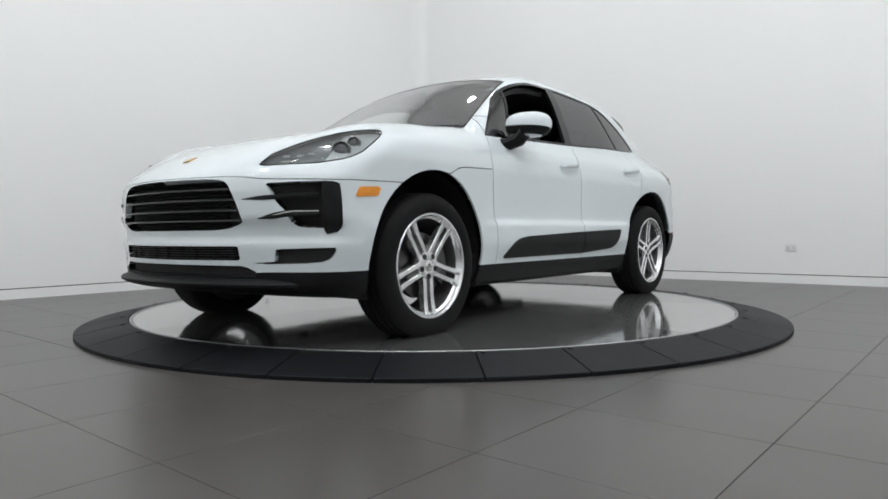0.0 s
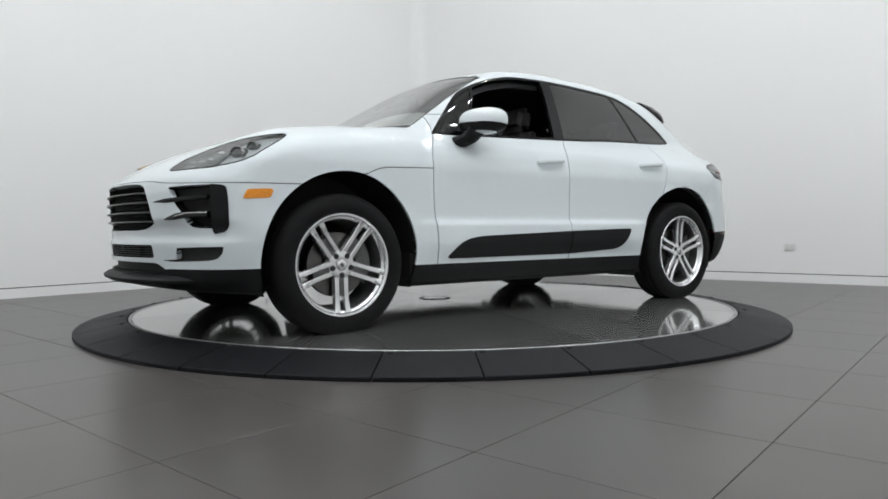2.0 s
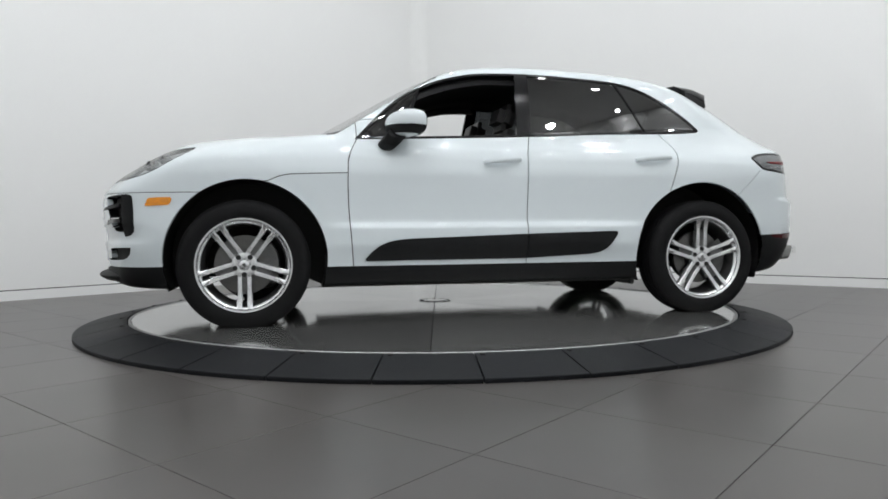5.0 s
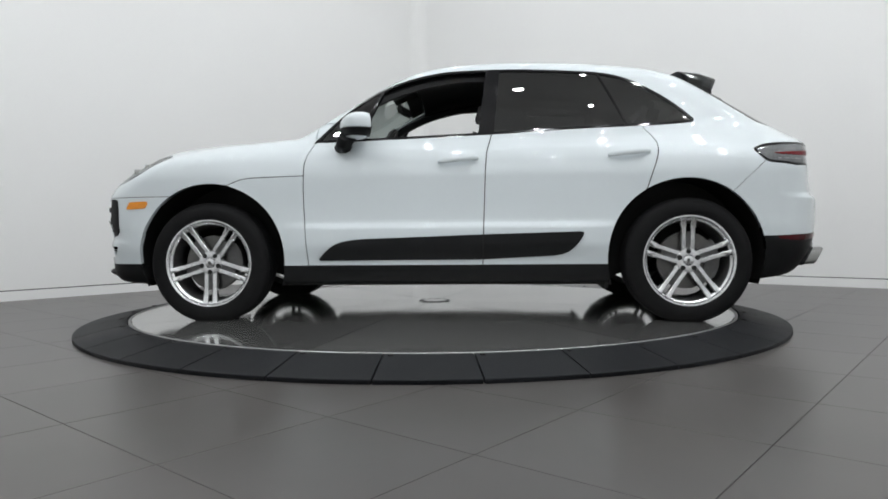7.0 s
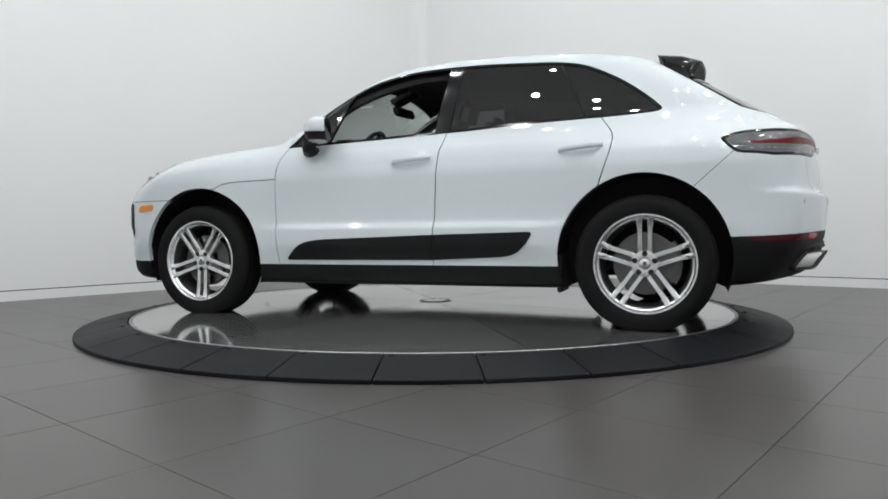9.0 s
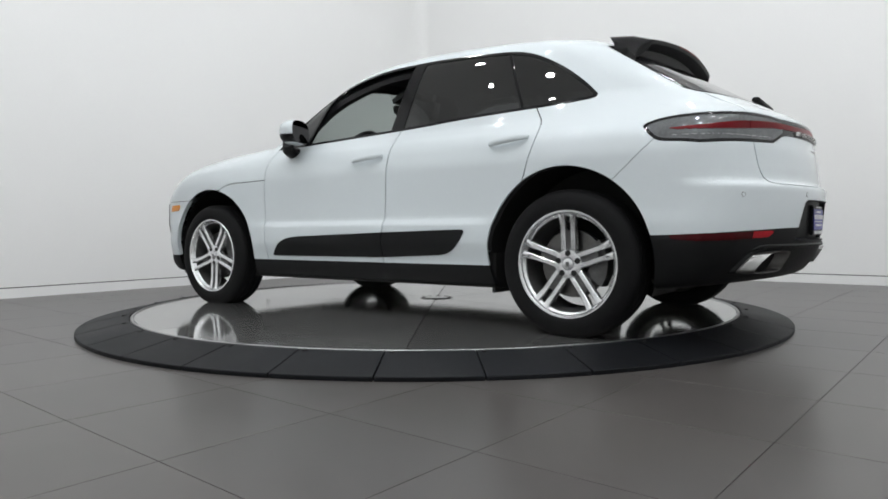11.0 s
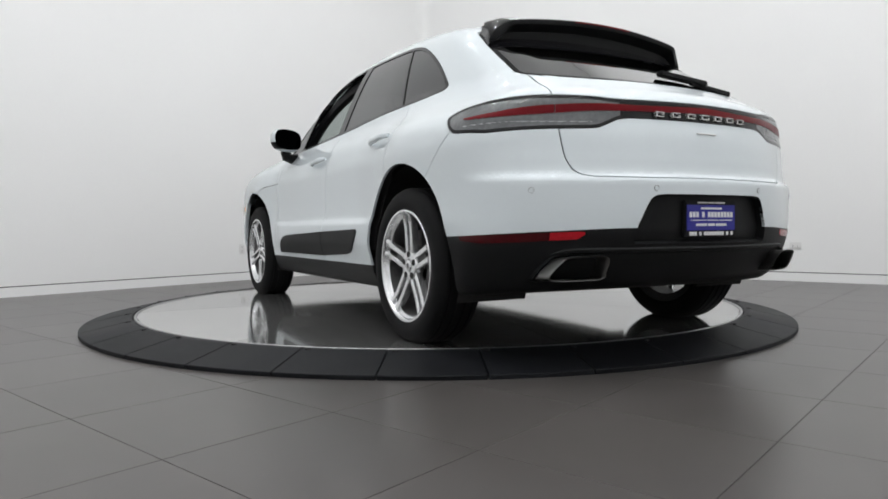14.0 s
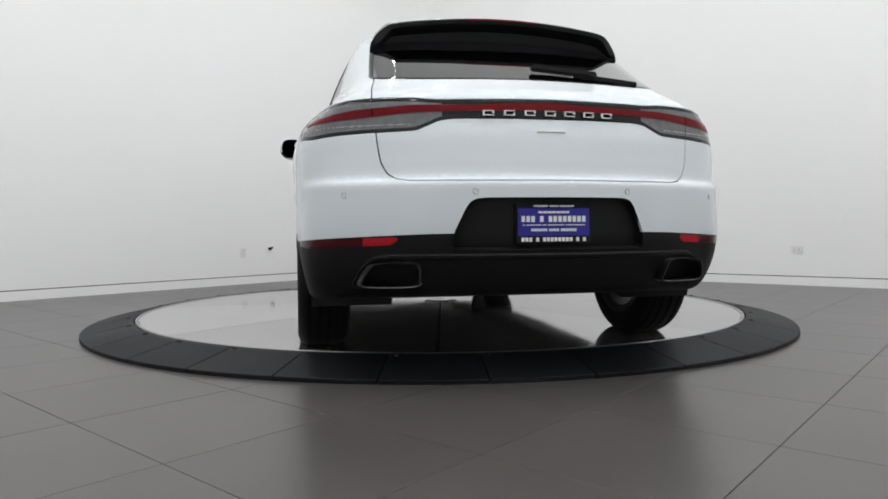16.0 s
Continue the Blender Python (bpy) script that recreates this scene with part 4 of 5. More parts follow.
for name, s, deep in (("grille_bed", grille, -0.045), ("intake_bed", intake, -0.05), ("lower_grille_bed", centre_, -0.035), ("lower_intake_bed", slot, -0.03), ("mouth_bed", mouth, -0.03)):
    for q in (s.split(lambda p: p[:, 1]) if name in ("intake_bed", "lower_intake_bed") else (s,)):
        skin_part(name, q.moved(deep), UNDER, fb)
    e = s.edged(-deep + 0.002)
    e.t = e.t[len(s.t):]
    skin_part("opening_edge", e, BLACK, fb)


def nose_bar(name, z0, y0, y1, h, out, mat, parent, label="", taper=False, back=0.03, n=32):
    """A bar that follows the nose from y0 to y1 at the height z0."""
    bm = bmesh.new()
    rows = []
    for i in range(n + 1):
        t = i / n
        y = y0 + (y1 - y0) * t
        k = min(1.0, 0.15 + t * 3.0) if taper else 1.0
        z = z0(t) if callable(z0) else z0
        x = float(NOSE_Z(np.array(z))) - 0.34 * y * y
        # follow the rounded corner
        p = np.array([[x, abs(y), z]])
        for _ in range(5):
            g, l = gradient(body, p)
            p = p - g / l ** 2 * body(p)[:, None]
        d = g[0] / l[0]
        x, yy = p[0, 0], math.copysign(p[0, 1], y)
        nx, ny = d[0], math.copysign(d[1], y)
        row = []
        ko = out * k if taper else out
        for o, dz in ((-back, h), (ko * 0.6, h), (ko, h * 0.3), (ko, -h * 0.5), (ko * 0.6, -h), (-back, -h)):
            row.append(bm.verts.new((x + nx * o, yy + ny * o, z + dz * k)))
        rows.append(row)
    for a, b in zip(rows, rows[1:]):
        for j in range(6):
            bm.faces.new((a[j], a[(j + 1) % 6], b[(j + 1) % 6], b[j]))
    bm.faces.new(rows[0]), bm.faces.new(rows[-1])
    bmesh.ops.recalc_face_normals(bm, faces=bm.faces)
    return part(name, bm, mat, parent, label, smooth=True)


for z, w in ((0.720, 0.452), (0.673, 0.476), (0.625, 0.494), (0.580, 0.508)):
    nose_bar("grille_slat", z, -w, w, 0.0038, -0.002, SLAT, fb, "thin dark grille slat")
for k in range(14):
    z = 0.548 + 0.0155 * k
    nose_bar("grille_mesh", z, -0.43, 0.43, 0.0022, -0.028, BLACK, fb, n=16, back=0.045)
for k in range(5):
    nose_bar("lower_slat", 0.410 + 0.0115 * k, -0.47, 0.47, 0.0018, -0.012, SLAT, fb, n=14)
for k in range(9):
    y = -0.44 + 0.11 * k
    x = 2.285 - 0.34 * y * y
    bm = bmesh.new()
    box(bm, x - 0.04, y - 0.004, 0.402, x - 0.010, y + 0.004, 0.462)
    part("lower_strut", bm, BLACK, fb)
for sgn in (1, -1):
    nose_bar("intake_blade", lambda t: 0.672 + 0.016 * t, sgn * 0.52, sgn * 0.85, 0.010, 0.003, BLACK, fb, "black pointed intake blade", True)
    nose_bar("intake_blade", lambda t: 0.587 + 0.020 * min(1, 2 * t), sgn * 0.595, sgn * 0.85, 0.014, 0.003, GLOSS, fb, "gloss black pointed intake blade", True)
    nose_bar("blade_light", lambda t: 0.596 + 0.020 * min(1, 2 * t), sgn * 0.64, sgn * 0.85, 0.003, 0.006, SILVER, fb, "slim bright strip on the blade", True)
    # upright frame at the outer end of the intake
    f = least(shape([(-0.632, 0.757), (-0.575, 0.754), (-0.550, 0.740), (-0.541, 0.565), (-0.550, 0.535), (-0.570, 0.520), (-0.622, 0.510), (-0.624, 0.60)], A, Z), ahead, lambda p: p[:, 1] * sgn)
    s = intake.split(f)[0]
    skin_part("intake_frame", s.moved(0.004).edged(0.05), BLACK, fb, "black upright intake frame")

# splitter under the nose
bm = bmesh.new()
rows = []
for i in range(61):
    y = -0.86 + 1.72 * i / 60
    x = 2.262 - 0.34 * y * y
    o = 0.062 * step(0.86, 0.55, np.array(abs(y)))
    x += float(o) - 0.05 * float(step(0.66, 0.9, np.array(abs(y))))
    rows.append([bm.verts.new((x + dx, y, z)) for dx, z in ((-0.16, 0.338), (-0.05, 0.322), (-0.008, 0.306), (0.004, 0.296), (0.0, 0.284), (-0.03, 0.268), (-0.25, 0.250))])
for a, b in zip(rows, rows[1:]):
    for j in range(6):
        bm.faces.new((a[j], a[j + 1], b[j + 1], b[j]))
bmesh.ops.recalc_face_normals(bm, faces=bm.faces)
part("splitter", bm, BLACK, car, "black front splitter lip", smooth=True)

def pieces(s):
    """The separate pieces of a skin."""
    mark = np.arange(len(s.v))
    while True:
        low = mark.copy()
        for j in range(3):
            np.minimum.at(low, s.t[:, j], mark[s.t].min(1))
        low = low[low]
        if (low == mark).all():
            break
        mark = low
    of = mark[s.t[:, 0]]
    return [Skin(s.v, s.n, s.t[of == k]).tidy() for k in np.unique(of) if (of == k).sum() > 3]


for s in JOINTS:
    for q in pieces(s):
        skin_part("joint", q, GAP, car)

# spoiler over the rear window: its ends run into the dark glass at the sides
bm = bmesh.new()
rows = []
N = 44
for i in range(N + 1):
    y = -0.606 * math.cos(math.pi * i / N)
    a = abs(y)
    end = float(step(0.50, 0.606, np.array(a)))
    zt = 1.509 - 0.135 * y * y - 0.095 * (1 - math.sqrt(1 - (max(0, a - 0.49) / 0.1165) ** 2))
    xt = -1.712 + 0.12 * y * y + 0.040 * end
    zr = float(roof_z(np.array(-1.45), np.array(a))) + 0.002 - 0.030 * end
    glass = float(np.interp(xt - TAIL_C(np.array(1.35)) * y * y + 0.01, TAIL_Z(np.linspace(1.1, 1.6, 60)), np.linspace(1.1, 1.6, 60)))
    low = min((zt - 0.024) * (1 - end) + (glass - 0.004) * end, zt - 0.014)
    rows.append([bm.verts.new(c) for c in ((-1.45 - 0.05 * end, y * (1 - 0.07 * end), zr), (-1.58, y * (1 - 0.04 * end), (zr + zt) / 2 + 0.008), (xt + 0.006, y, zt), (xt, y, zt - 0.004), (xt - 0.001, y, zt - 0.011), (xt + 0.006, y, low), (xt + 0.05 * (1 - end) + 0.012, y, low - 0.022 * (1 - end)), (-1.64 + 0.10 * y * y, y, min(low, zt - 0.095) - 0.004), (-1.50, y * (1 - 0.06 * end), zr - 0.075))])
for a, b in zip(rows, rows[1:]):
    for j in range(9):
        f = bm.faces.new((a[j], a[(j + 1) % 9], b[(j + 1) % 9], b[j]))
        f.material_index = (1 if abs(a[0].co.y) < 0.50 else 2) if j < 2 else (2 if j == 2 else 0)
for r in (rows[0], rows[-1]):
    bm.faces.new(r).material_index = 2
bmesh.ops.recalc_face_normals(bm, faces=bm.faces)
spoiler = part("roof_spoiler", bm, [BLACK, PAINT, GLOSS], car, "roof spoiler with a black underside over the rear window", smooth=True)
bm = bmesh.new()
rows = []
for i in range(17):
    y = -0.17 + 0.34 * i / 16
    zt, xt = 1.509 - 0.135 * y * y, -1.712 + 0.12 * y * y
    rows.append([bm.verts.new((xt + dx, y, zt + dz)) for dx, dz in ((0.004, -0.001), (-0.003, -0.004), (-0.003, -0.011), (0.004, -0.013))])
for a, b in zip(rows, rows[1:]):
    for j in range(4):
        bm.faces.new((a[j], a[(j + 1) % 4], b[(j + 1) % 4], b[j]))
bm.faces.new(rows[0]), bm.faces.new(rows[-1])
bmesh.ops.recalc_face_normals(bm, faces=bm.faces)
part("high_brake_lamp", bm, REDLENS, spoiler, "slim red high brake lamp", smooth=True)

# wiper
bm = bmesh.new()
a, b = Vector((-2.045, -0.02, 1.208)), Vector((-2.062, -0.30, 1.182))
d = (b - a)
mw = Matrix.Translation((a + b) / 2) @ d.to_track_quat("X", "Z").to_matrix().to_4x4()
box(bm, -d.length / 2, -0.022, -0.012, d.length / 2, 0.018, 0.012, 0.006, mw)
wiper = part("rear_wiper", bm, BLACK, car, "black rear wiper arm", smooth=True)
bm = bmesh.new()
a, b = Vector((-2.066, -0.20, 1.178)), Vector((-2.035, -0.50, 1.158))
d = (b - a)
mw = Matrix.Translation((a + b) / 2) @ d.to_track_quat("X", "Z").to_matrix().to_4x4()
box(bm, -d.length / 2, -0.008, -0.010, d.length / 2, 0.008, 0.010, 0.003, mw)
part("wiper_blade", bm, BLACK, wiper, smooth=True)

# outside mirrors
def mirror(sgn):
    def shell(name, zlo, zhi, mat, label, parent):
        f = lambda q: ((np.abs(q[..., 0] - 0.497 + 0.42 * (q[..., 1] * sgn - 0.945)) / 0.096) ** 2.4 + (np.abs(q[..., 1] * sgn - 0.942) / 0.114) ** 2.8 + (np.abs(q[..., 2] - 1.152 - 0.05 * (q[..., 1] * sgn - 0.963)) / (0.076)) ** 2.5) ** 0.4 * 0.1 - 0.1
        s = net(f, (0.30, min(sgn * 0.82, sgn * 1.10), 1.03), (0.70, max(sgn * 0.82, sgn * 1.10), 1.26), 0.012)
        s = s.split(lambda p: X(p) - 0.432 + 0.36 * (p[:, 1] * sgn - 0.945))[0]
        s = s.split(lambda p: np.minimum(zhi + 0.06 * (X(p) - 0.5) - Z(p), Z(p) - zlo - 0.06 * (X(p) - 0.5)))[0]
        return skin_part(name, s.edged(0.012), mat, parent, label)
    cap_ = shell("outside_mirror", 1.136, 1.3, PAINT, "white outside mirror on a black foot", car)
    shell("mirror_base", 1.090, 1.132, BLACK, "black lower mirror shell", cap_)
    shell("mirror_underside", 1.0, 1.088, PAINT, "thin white mirror underside", cap_)
    bm = bmesh.new()
    ring_ = rounded([(0.838, 1.145), (0.850, 1.195), (0.895, 1.217), (0.960, 1.222), (1.020, 1.210), (1.043, 1.165), (1.028, 1.11), (0.975, 1.086), (0.905, 1.084), (0.853, 1.100)], 4)
    prism(bm, ring_, 0.428, 0.436, lambda u, v, h: Vector((h + 0.002 - 0.36 * (u - 0.945), sgn * u, v)))
    part("mirror_glass", bm, DARK_REFLECTION, cap_, "mirror glass with a dark reflection put into its colour")
    bm = bmesh.new()
    rows = []
    for (x, y, z), rx, rz in (((0.60, 0.80, 1.040), 0.056, 0.034), ((0.60, 0.87, 1.036), 0.052, 0.036), ((0.575, 0.925, 1.06), 0.050, 0.038), ((0.545, 0.945, 1.10), 0.058, 0.036)):
        rows.append([bm.verts.new((x + rx * math.cos(k * math.pi / 5), sgn * (y - 0.4 * rz * math.sin(k * math.pi / 5) * (1 if y > 0.9 else 0)), z + rz * math.sin(k * math.pi / 5))) for k in range(10)])
    for a, b in zip(rows, rows[1:]):
        for j in range(10):
            bm.faces.new((a[j], a[(j + 1) % 10], b[(j + 1) % 10], b[j]))
    bm.faces.new(rows[0]), bm.faces.new(rows[-1])
    bmesh.ops.recalc_face_normals(bm, faces=bm.faces)
    part("mirror_foot", bm, BLACK, cap_, "black mirror foot", smooth=True)


mirror(1), mirror(-1)

# wheels
def wheel_parts():
    k = 1.085
    bm = bmesh.new()
    lathe(bm, [(0.243 * k, 0.098), (0.2435 * k, 0.106), (0.240 * k, 0.1105), (0.233 * k, 0.110), (0.228 * k, 0.104), (0.225 * k, 0.094), (0.216 * k, 0.088), (0.213 * k, 0.080)], 72, "y")
    bmesh.ops.recalc_face_normals(bm, faces=bm.faces)
    rim = part("wheel", bm, ALLOY, car, "silver twin-spoke alloy wheel with a black tyre", smooth=True)
    bm = bmesh.new()
    lathe(bm, [(0.213 * k, 0.080), (0.205 * k, 0.02), (0.20 * k, -0.09), (0.235 * k, -0.105), (0.24 * k, -0.11)], 72, "y")
    part("rim_barrel", bm, DARKMETAL, rim, "dark inner rim barrel", smooth=True)
    bm = bmesh.new()
    prof = [(0.246, 0.094), (0.258, 0.106), (0.275, 0.114), (0.300, 0.1165), (0.322, 0.114), (0.338, 0.107), (0.350, 0.097), (0.3575, 0.084)]
    tread = []
    for g in (0.062, 0.022, -0.022, -0.062):
        tread += [(0.3625 if abs(g) < 0.04 else 0.361, g + 0.014), (0.3625 if abs(g) < 0.04 else 0.361, g + 0.005), (0.3535, g + 0.004), (0.3535, g - 0.004), (0.3625 if abs(g) < 0.04 else 0.361, g - 0.005)]
    prof = [(r, h) for r, h in prof] + tread + [(r, -h) for r, h in prof[::-1]]
    lathe(bm, prof, 96, "y")
    for v in bm.verts:
        if v.co.z < -0.3545:
            v.co.z = -0.3545
    bmesh.ops.recalc_face_normals(bm, faces=bm.faces)
    part("tyre", bm, TYRE, rim, "black tyre with grooved tread", smooth=True)
    for i in range(5):
        th = radians(90 + 72 * i)
        m = Matrix.Rotation(-(th - math.pi / 2), 4, "Y")
        for s in (1, -1):
            bm = bmesh.new()
            rows = []
            for r, off, w, y, dp in ((0.040, 0.024, 0.012, 0.081, 0.030), (0.085, 0.0255, 0.0120, 0.086, 0.034), (0.14, 0.0255, 0.0120, 0.088, 0.034), (0.185, 0.0262, 0.0120, 0.091, 0.032), (0.200, 0.0275, 0.0145, 0.093, 0.028), (0.222, 0.0280, 0.0140, 0.097, 0.024), (0.240, 0.031, 0.018, 0.103, 0.02)):
                rows.append([bm.verts.new(m @ Vector((s * (off + dx * w), y + dy, r))) for dx, dy in ((-1.15, -dp), (-1.0, -0.003), (-0.75, 0.0), (0.75, 0.0), (1.0, -0.003), (1.15, -dp))])
            for a, b in zip(rows, rows[1:]):
                for j in range(6):
                    bm.faces.new((a[j], a[(j + 1) % 6], b[(j + 1) % 6], b[j]))
            bm.faces.new(rows[0]), bm.faces.new(rows[-1])
            bmesh.ops.recalc_face_normals(bm, faces=bm.faces)
            part("spoke", bm, ALLOY, rim, smooth=True)
        # recessed alloy web: dark metal instead of alloy puts its shade into the colour
        bm = bmesh.new()
        prism(bm, [(-0.020, 0.066), (0.020, 0.066), (0.020, 0.150), (0.010, 0.160), (-0.010, 0.160), (-0.020, 0.150)], 0.050, 0.0735, lambda u, v, h: m @ Vector((u, h, v)), 0.003)
        part("spoke_web", bm, DARKMETAL, rim, "recessed web between the twin spokes, dark metal for its shade")
        c = m @ Vector((0, 0, 0.053))
        bm = bmesh.new()
        lathe(bm, [(0.0150, 0.080), (0.0145, 0.0892), (0.0, 0.0892)], 16, "y", m=Matrix.Translation((c.x, 0, c.z)))
        part("bolt_hole", bm, GAP, rim, "dark wheel bolt hole", smooth=True)
    bm = bmesh.new()
    lathe(bm, [(0.076, 0.045), (0.073, 0.078), (0.068, 0.0862), (0.040, 0.0880), (0.031, 0.0870), (0.029, 0.083)], 40, "y")
    part("hub", bm, ALLOY, rim, smooth=True)
    bm = bmesh.new()
    lathe(bm, [(0.029, 0.0815), (0.028, 0.0895), (0.024, 0.0915), (0.0, 0.0925)], 28, "y")
    cap_ = part("hub_cap", bm, ALLOY, rim, "silver hub cap with a small shield", smooth=True)
    bm = bmesh.new()
    prism(bm, rounded([(-0.008, 0.010), (0.0, 0.011), (0.008, 0.010), (0.0075, -0.003), (0.0, -0.012), (-0.0075, -0.003)], 3), 0.0915, 0.0931, lambda u, v, h: Vector((u, h, v)))
    part("hub_shield", bm, DARKMETAL, rim)
    bm = bmesh.new()
    lathe(bm, [(0.07, 0.030), (0.165, 0.030), (0.166, 0.0), (0.07, 0.0)], 48, "y")
    bmesh.ops.recalc_face_normals(bm, faces=bm.faces)
    part("brake_disc", bm, DISCMETAL, rim, "grey steel brake disc", smooth=True)
    bm = bmesh.new()
    lathe(bm, [(0.105, 0.045), (0.185, 0.045), (0.19, -0.02), (0.105, -0.02), (0.105, 0.045)], 10, "y", a0=140, a1=215)
    bmesh.ops.recalc_face_normals(bm, faces=bm.faces)
    part("brake_caliper", bm, DARKMETAL, rim, "dark grey brake caliper", smooth=True)
    bm = bmesh.new()
    lathe(bm, [(0.0, -0.03), (0.075, -0.03), (0.085, 0.04)], 24, "y")
    lathe(bm, [(0.0, -0.06), (0.150, -0.05)], 32, "y")
    part("hub_carrier", bm, UNDER, rim, smooth=True)
    return rim


first_wheel = wheel_parts()
HUB_Z, HUB_Y = 0.3545, 0.826
first_wheel.matrix_basis = pose(-AX, HUB_Y, HUB_Z)
for x, sgn, turn in ((AX, 1, 36), (-AX, -1, 0), (AX, -1, 36)):
    w = copy_thing(first_wheel, Matrix.Translation((x, sgn * HUB_Y, HUB_Z)) @ pose(0, 0, 0, 0, 0, 0 if sgn > 0 else 180))
    if turn:
        # the front wheels stand with a spoke pair down; tyre and caliper keep their place
        for c in w.children:
            if not c.name.startswith(("tyre", "brake_caliper")):
                c.matrix_basis = pose(0, 0, 0, 0, turn, 0)

# wheel arch liners
for x in (ARCH_X, -ARCH_X):
    for sgn in (1, -1):
        bm = bmesh.new()
        m = Matrix.Translation((x, 0, ARCH_Z))
        lathe(bm, [(ARCH_R + 0.010, sgn * 0.885), (ARCH_R + 0.014, sgn * 0.875), (ARCH_R + 0.012, sgn * 0.54), (0.30, sgn * 0.52), (0.0, sgn * 0.52)], 40, "y", a0=-22, a1=202, m=m)
        part("arch_liner", bm, UNDER, car, "black wheel arch liner", smooth=True)

# short flaps close the lower ends of the arches
for x, z0, z1 in ((0.945, 0.225, 0.40), (-0.950, 0.190, 0.40)):
    for sgn in (1, -1):
        bm = bmesh.new()
        box(bm, x - 0.012, sgn * 0.74 - 0.12, z0, x + 0.012, sgn * 0.74 + 0.12, z1, 0.005)
        part("arch_flap", bm, UNDER, car, "black flap at the wheel arch", smooth=True)

# axle beams and silencer below
for x, z in ((AX, 0.30), (-AX, 0.30)):
    bm = bmesh.new()
    box(bm, x - 0.09, -0.66, z - 0.02, x + 0.09, 0.66, z + 0.06, 0.03)
    part("axle_beam", bm, UNDER, car, smooth=True)
bm = bmesh.new()
box(bm, -2.12, -0.50, 0.300, -1.75, 0.50, 0.40, 0.04)
part("silencer", bm, DARKMETAL, car, "dark metal silencer under the tail", smooth=True)

# cabin
lining = Skin(skin.v, skin.n, skin.t).split(least(lambda p: Z(p) - 0.60, lambda p: 1.02 - X(p), lambda p: X(p) + 2.15))[0]
skin_part("cabin_lining", lining.moved(-0.03), LINING, car, "black cabin lining")
for s in (front_door, rear_door):
    halves("door_lining", s.split(lambda p: Z(p) - 0.4)[0].moved(-0.05), LINING, "black door lining", 0)
bm = bmesh.new()
box(bm, -2.0, -0.50, 0.40, 1.00, 0.50, 0.46, 0.02)
part("cabin_floor", bm, LINING, car)
bm = bmesh.new()
box(bm, 0.52, -0.74, 0.72, 1.00, 0.74, 1.06, 0.06)
box(bm, 0.47, 0.22, 1.00, 0.70, 0.52, 1.160, 0.06)
part("dashboard", bm, LEATHER, car, "black dashboard", smooth=True)
bm = bmesh.new()
mm = Matrix.Translation((0.43, 0.37, 1.035)) @ pose(0, 0, 0, 0, 65, 0)
lathe(bm, [(0.185 + 0.014 * math.cos(k * math.pi / 4), 0.014 * math.sin(k * math.pi / 4)) for k in range(9)], 40, m=mm)
for a in (0, 90, 180):
    box(bm, 0.03, -0.018, -0.01, 0.178, 0.018, 0.01, 0.006, mm @ pose(0, 0, 0, 0, 0, a + 90))
lathe(bm, [(0.0, 0.02), (0.055, 0.015), (0.06, -0.02)], 20, m=mm)
part("steering_wheel", bm, LEATHER, car, "black steering wheel", smooth=True)
bm = bmesh.new()
box(bm, -0.018, -0.12, -0.035, 0.018, 0.12, 0.035, 0.014, pose(0.335, 0, 1.395, 0, 15, -12))
box(bm, -0.012, -0.012, -0.01, 0.012, 0.012, 0.09, 0.004, pose(0.350, 0, 1.40, 0, 25, 0))
part("inside_mirror", bm, LEATHER, car, "black inside mirror", smooth=True)
# sensor housing behind the glass, sun visors and roof edge
near_top = lambda p: X(p) - 0.24 - 0.03 * Y(p) ** 2
pod = screen.split(least(lambda p: 0.18 - near_top(p), lambda p: near_top(p) - 0.012, lambda p: 0.075 - np.abs(p[..., 1])))[0]
skin_part("sensor_housing", pod.moved(-0.010).edged(0.035), LEATHER, car, "black sensor housing behind the windscreen")
for sgn in (1, -1):
    visor = screen.split(least(lambda p: 0.105 - near_top(p), lambda p: sgn * p[..., 1] - 0.10, lambda p: 0.56 - sgn * p[..., 1]))[0]
    skin_part("sun_visor", visor.moved(-0.006).edged(0.022), LINING, car, "dark folded sun visor")

# padded trim inside the windscreen pillars and along the roof edge
for sgn in (1, -1):
    bm = bmesh.new()
    rows = []
    edge_top = spline([(-0.40, 1.537), (-0.05, 1.531), (0.129, 1.503), (0.305, 1.451), (0.482, 1.364), (0.644, 1.222), (0.76, 1.10)])
    for i in range(19):
        x = 0.70 - 0.95 * i / 18
        z = float(edge_top(np.array(x)))
        y = float(side(np.array(x), np.array(z)))
        p = np.array([(x + dx, y - dy, z + dz) for dx, dy, dz in ((0.0, 0.050, -0.010), (-0.02, 0.034, -0.035), (-0.035, 0.045, -0.060), (-0.03, 0.095, -0.060), (-0.01, 0.115, -0.030))])
        for _ in range(4):
            g, l = gradient(body, p)
            p = p - g / l ** 2 * np.clip(body(p) + 0.024, 0, None)[:, None]
        rows.append([bm.verts.new((q[0], sgn * q[1], q[2])) for q in p.tolist()])
    for a, b in zip(rows, rows[1:]):
        for j in range(5):
            bm.faces.new((a[j], a[(j + 1) % 5], b[(j + 1) % 5], b[j]))
    bm.faces.new(rows[0]), bm.faces.new(rows[-1])
    bmesh.ops.recalc_face_normals(bm, faces=bm.faces)
    part("pillar_trim", bm, LINING, car, "black padded pillar trim", smooth=True)


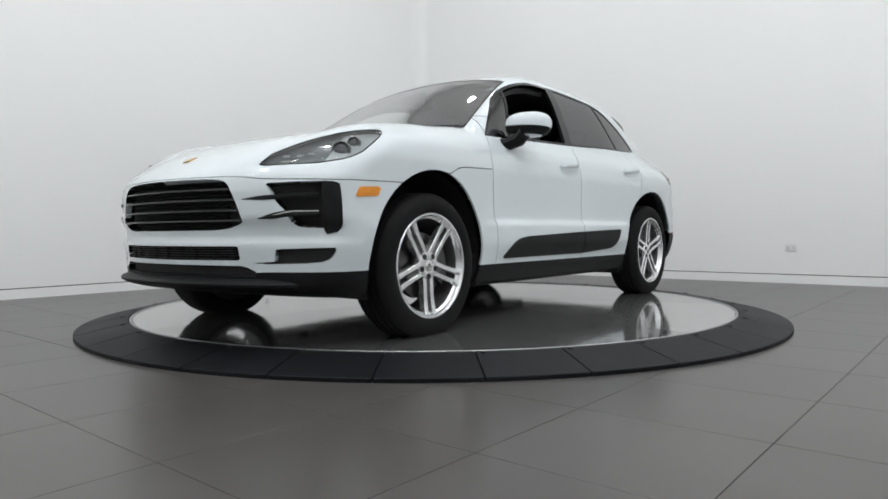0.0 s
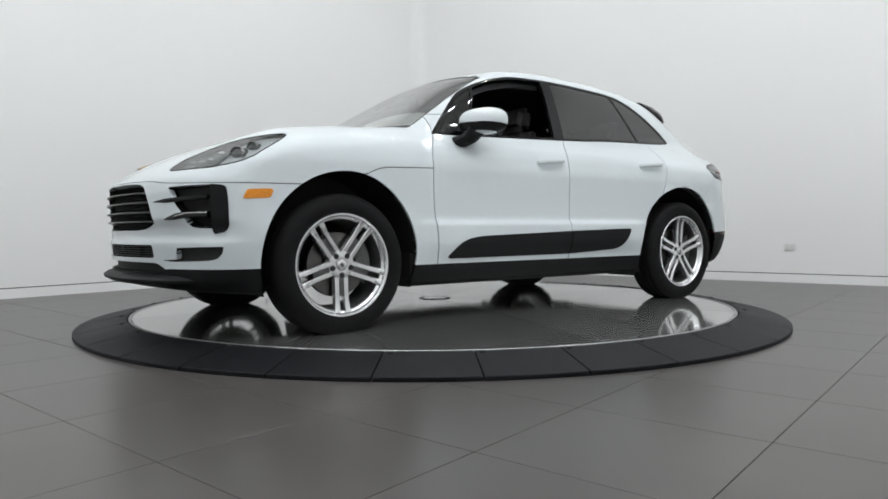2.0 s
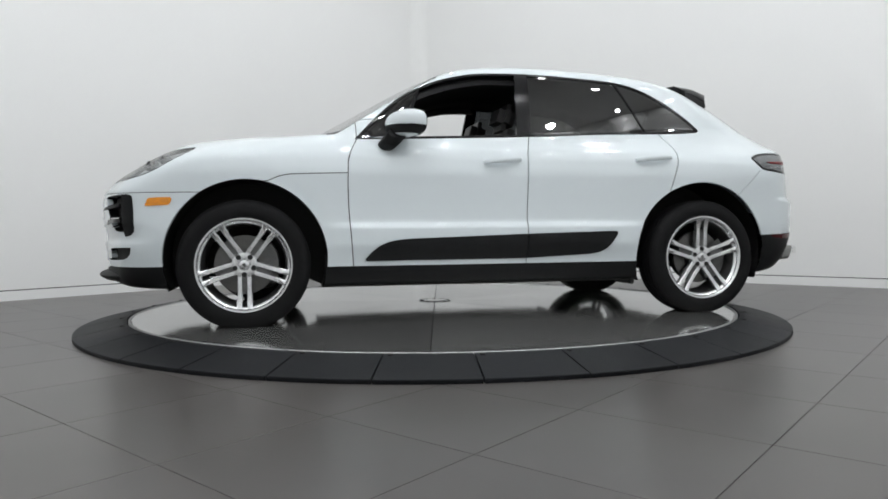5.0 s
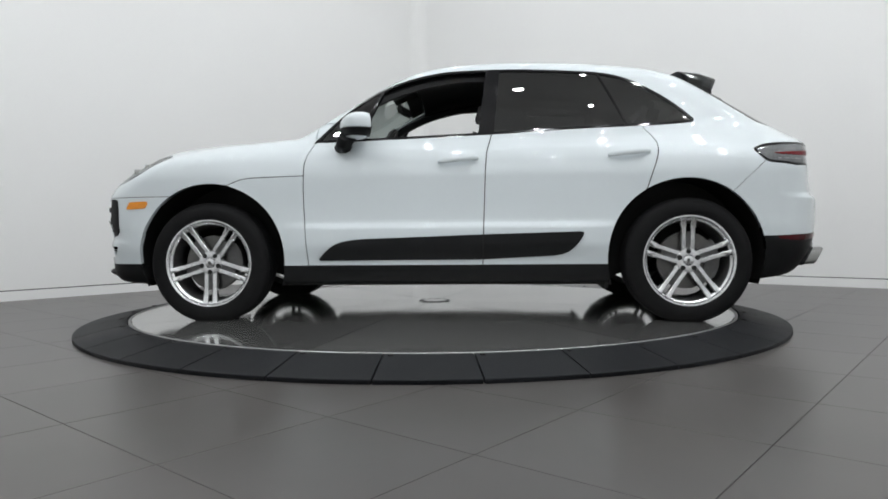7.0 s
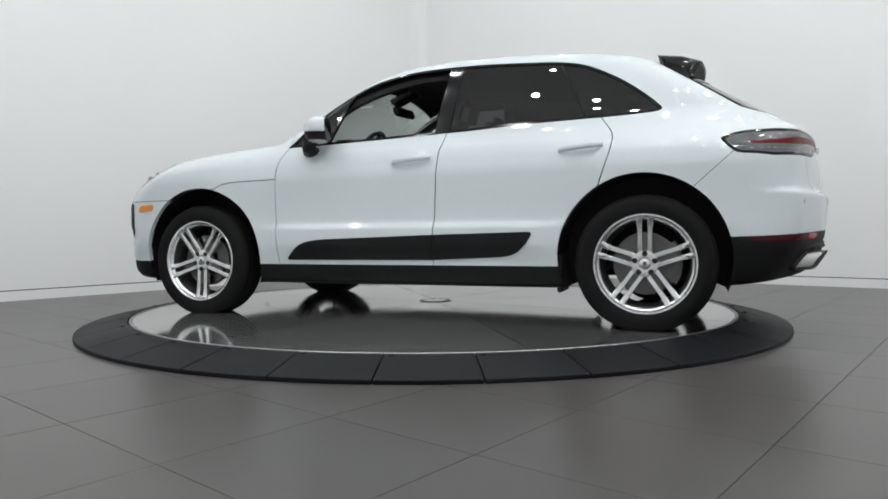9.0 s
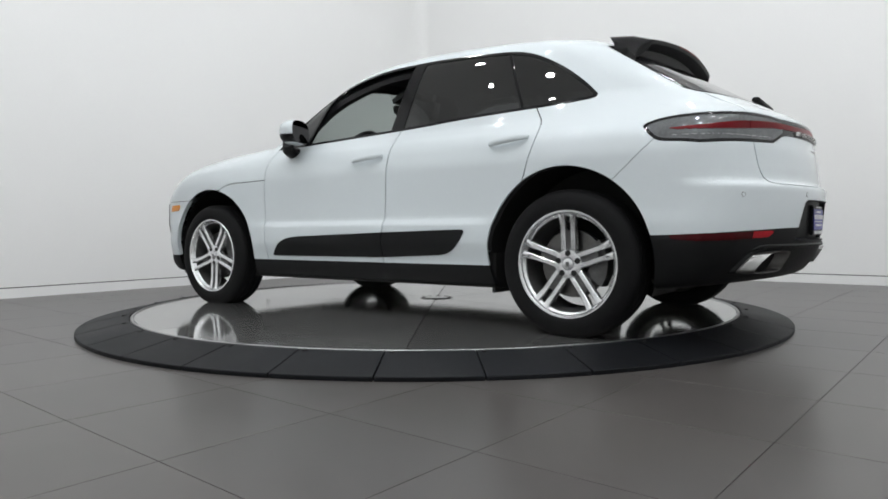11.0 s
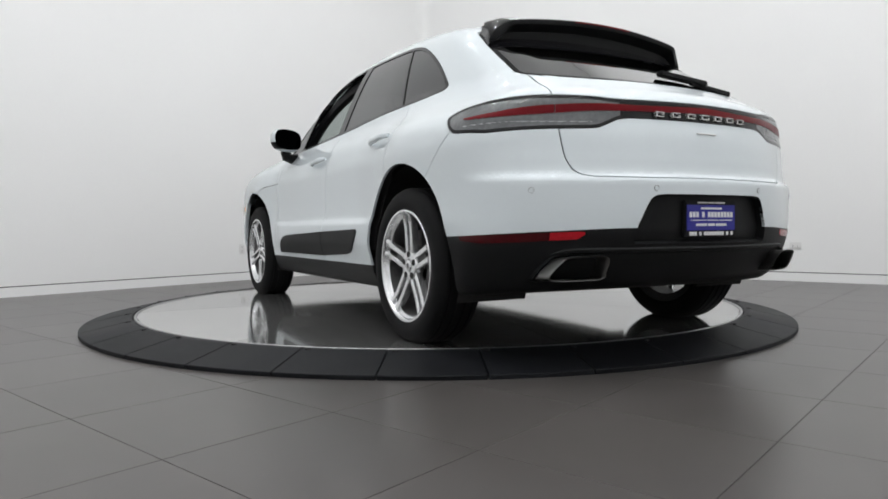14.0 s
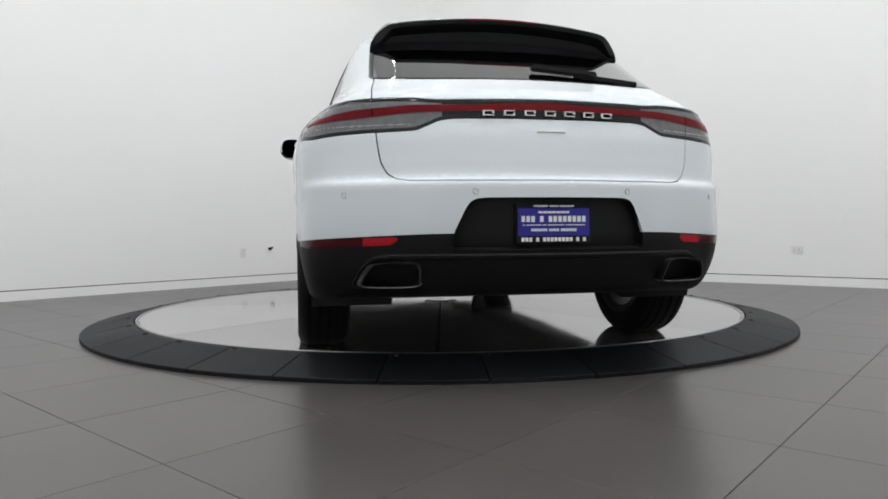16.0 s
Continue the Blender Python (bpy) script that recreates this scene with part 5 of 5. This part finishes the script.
def seat(x, y, w):
    bm = bmesh.new()
    box(bm, x - 0.05, y - w / 2, 0.50, x + 0.48, y + w / 2, 0.68, 0.05)
    s = part("seat", bm, LEATHER, car, "black leather car seat", smooth=True)
    bm = bmesh.new()
    box(bm, -0.07, y - w / 2, 0.0, 0.07, y + w / 2, 0.62, 0.05, Matrix.Translation((x - 0.02, 0, 0.60)) @ pose(0, 0, 0, 0, -18, 0))
    part("backrest", bm, LEATHER, s, smooth=True)
    bm = bmesh.new()
    box(bm, -0.055, y - 0.14, 0.62, 0.065, y + 0.14, 0.80, 0.045, Matrix.Translation((x - 0.02, 0, 0.60)) @ pose(0, 0, 0, 0, -16, 0))
    part("headrest", bm, LEATHER, s, smooth=True)


for x, y, w in ((-0.04, 0.37, 0.50), (-0.04, -0.37, 0.50), (-1.10, 0.26, 0.50), (-1.10, -0.26, 0.50)):
    seat(x, y, w)

# stickers behind the glass
for name, x, y, z, w, h, tilt, lean in (("screen_sticker", 0.370, 0.585, 1.432, 0.09, 0.03, 0, 0), ("window_sticker", -1.990, 0.535, 1.152, 0.07, 0.02, 0, 0)):
    bm = bmesh.new()
    box(bm, -h / 2, -w / 2, -0.0005, h / 2, w / 2, 0.0005)
    ob = part(name, bm, WHITE, car, "small white sticker behind the glass")
    ob.matrix_basis = pose(x, y, z, 0, 32 if x > 0 else -30, 0)
# ---- floor tiles ----
TU, TV, TU0, TV0 = 0.5845, 0.606, -2.917, 0.311
SKEW = -0.025  # the courses run a little askew to the walls
bm = bmesh.new()
e, d = 0.0013, 0.0006
outer = [(e, e), (TU - e, e), (TU - e, TV - e), (e, TV - e)]
inner = [(e + d, e + d), (TU - e - d, e + d), (TU - e - d, TV - e - d), (e + d, TV - e - d)]
lo = [bm.verts.new(uv(u + SKEW * v, v, -0.006)) for u, v in outer]
mid = [bm.verts.new(uv(u + SKEW * v, v, -0.0006)) for u, v in outer]
hi = [bm.verts.new(uv(u + SKEW * v, v, 0.0)) for u, v in inner]
for i in range(4):
    j = (i + 1) % 4
    bm.faces.new((lo[i], lo[j], mid[j], mid[i]))
    bm.faces.new((mid[i], mid[j], hi[j], hi[i]))
bm.faces.new(hi)
bmesh.ops.recalc_face_normals(bm, faces=bm.faces)
for f in bm.faces:
    if abs(f.normal.z) > 0.99 and f.normal.z < 0:
        f.normal_flip()
tile = part("tile", bm, TILE, floor)
first_tile = True
for i in range(-7, 13):
    for j in range(-7, 10):
        u, v = TU0 + i * TU, TV0 + j * TV
        if u < U0 - 0.5 or u > U1 or v < V0 - 0.5 or v > V1 or (uv(u + TU / 2, v + TV / 2).length < 1.85):
            continue
        at = uv(u + SKEW * (v - TV0), v)
        if first_tile:
            tile.location, first_tile = at, False
        else:
            t = new("tile", tile.data)
            t.parent, t.location = floor, at
HEADINGS = ((0.0, 230.846), (0.5, 226.908), (1.0, 222.966), (1.5, 219.021), (2.0, 215.072), (2.5, 211.119), (3.0, 207.162), (3.5, 203.201), (4.0, 199.234), (5.25, 189.30),
            (6.5, 179.315), (7.0, 175.311), (7.5, 171.301), (8.0, 167.283), (8.5, 163.258), (9.0, 159.224), (10.25, 149.10), (11.5, 138.922), (12.0, 134.833), (12.5, 130.733),
            (13.0, 126.623), (13.5, 122.502), (14.0, 118.369), (14.5, 114.225), (15.0, 110.069), (15.5, 105.901), (16.0, 101.72))


def motions():
    """The disc turns clockwise seen from above and carries the car, which stands a little off its centre."""
    walk(disc, [(t, pose(0, 0, 0, 0, 0, a)) for t, a in HEADINGS])
    walk(car, [(t, pose(0, 0, 0, 0, 0, a) @ pose(-0.1357, 0.0791, 0.071)) for t, a in HEADINGS])


motions()
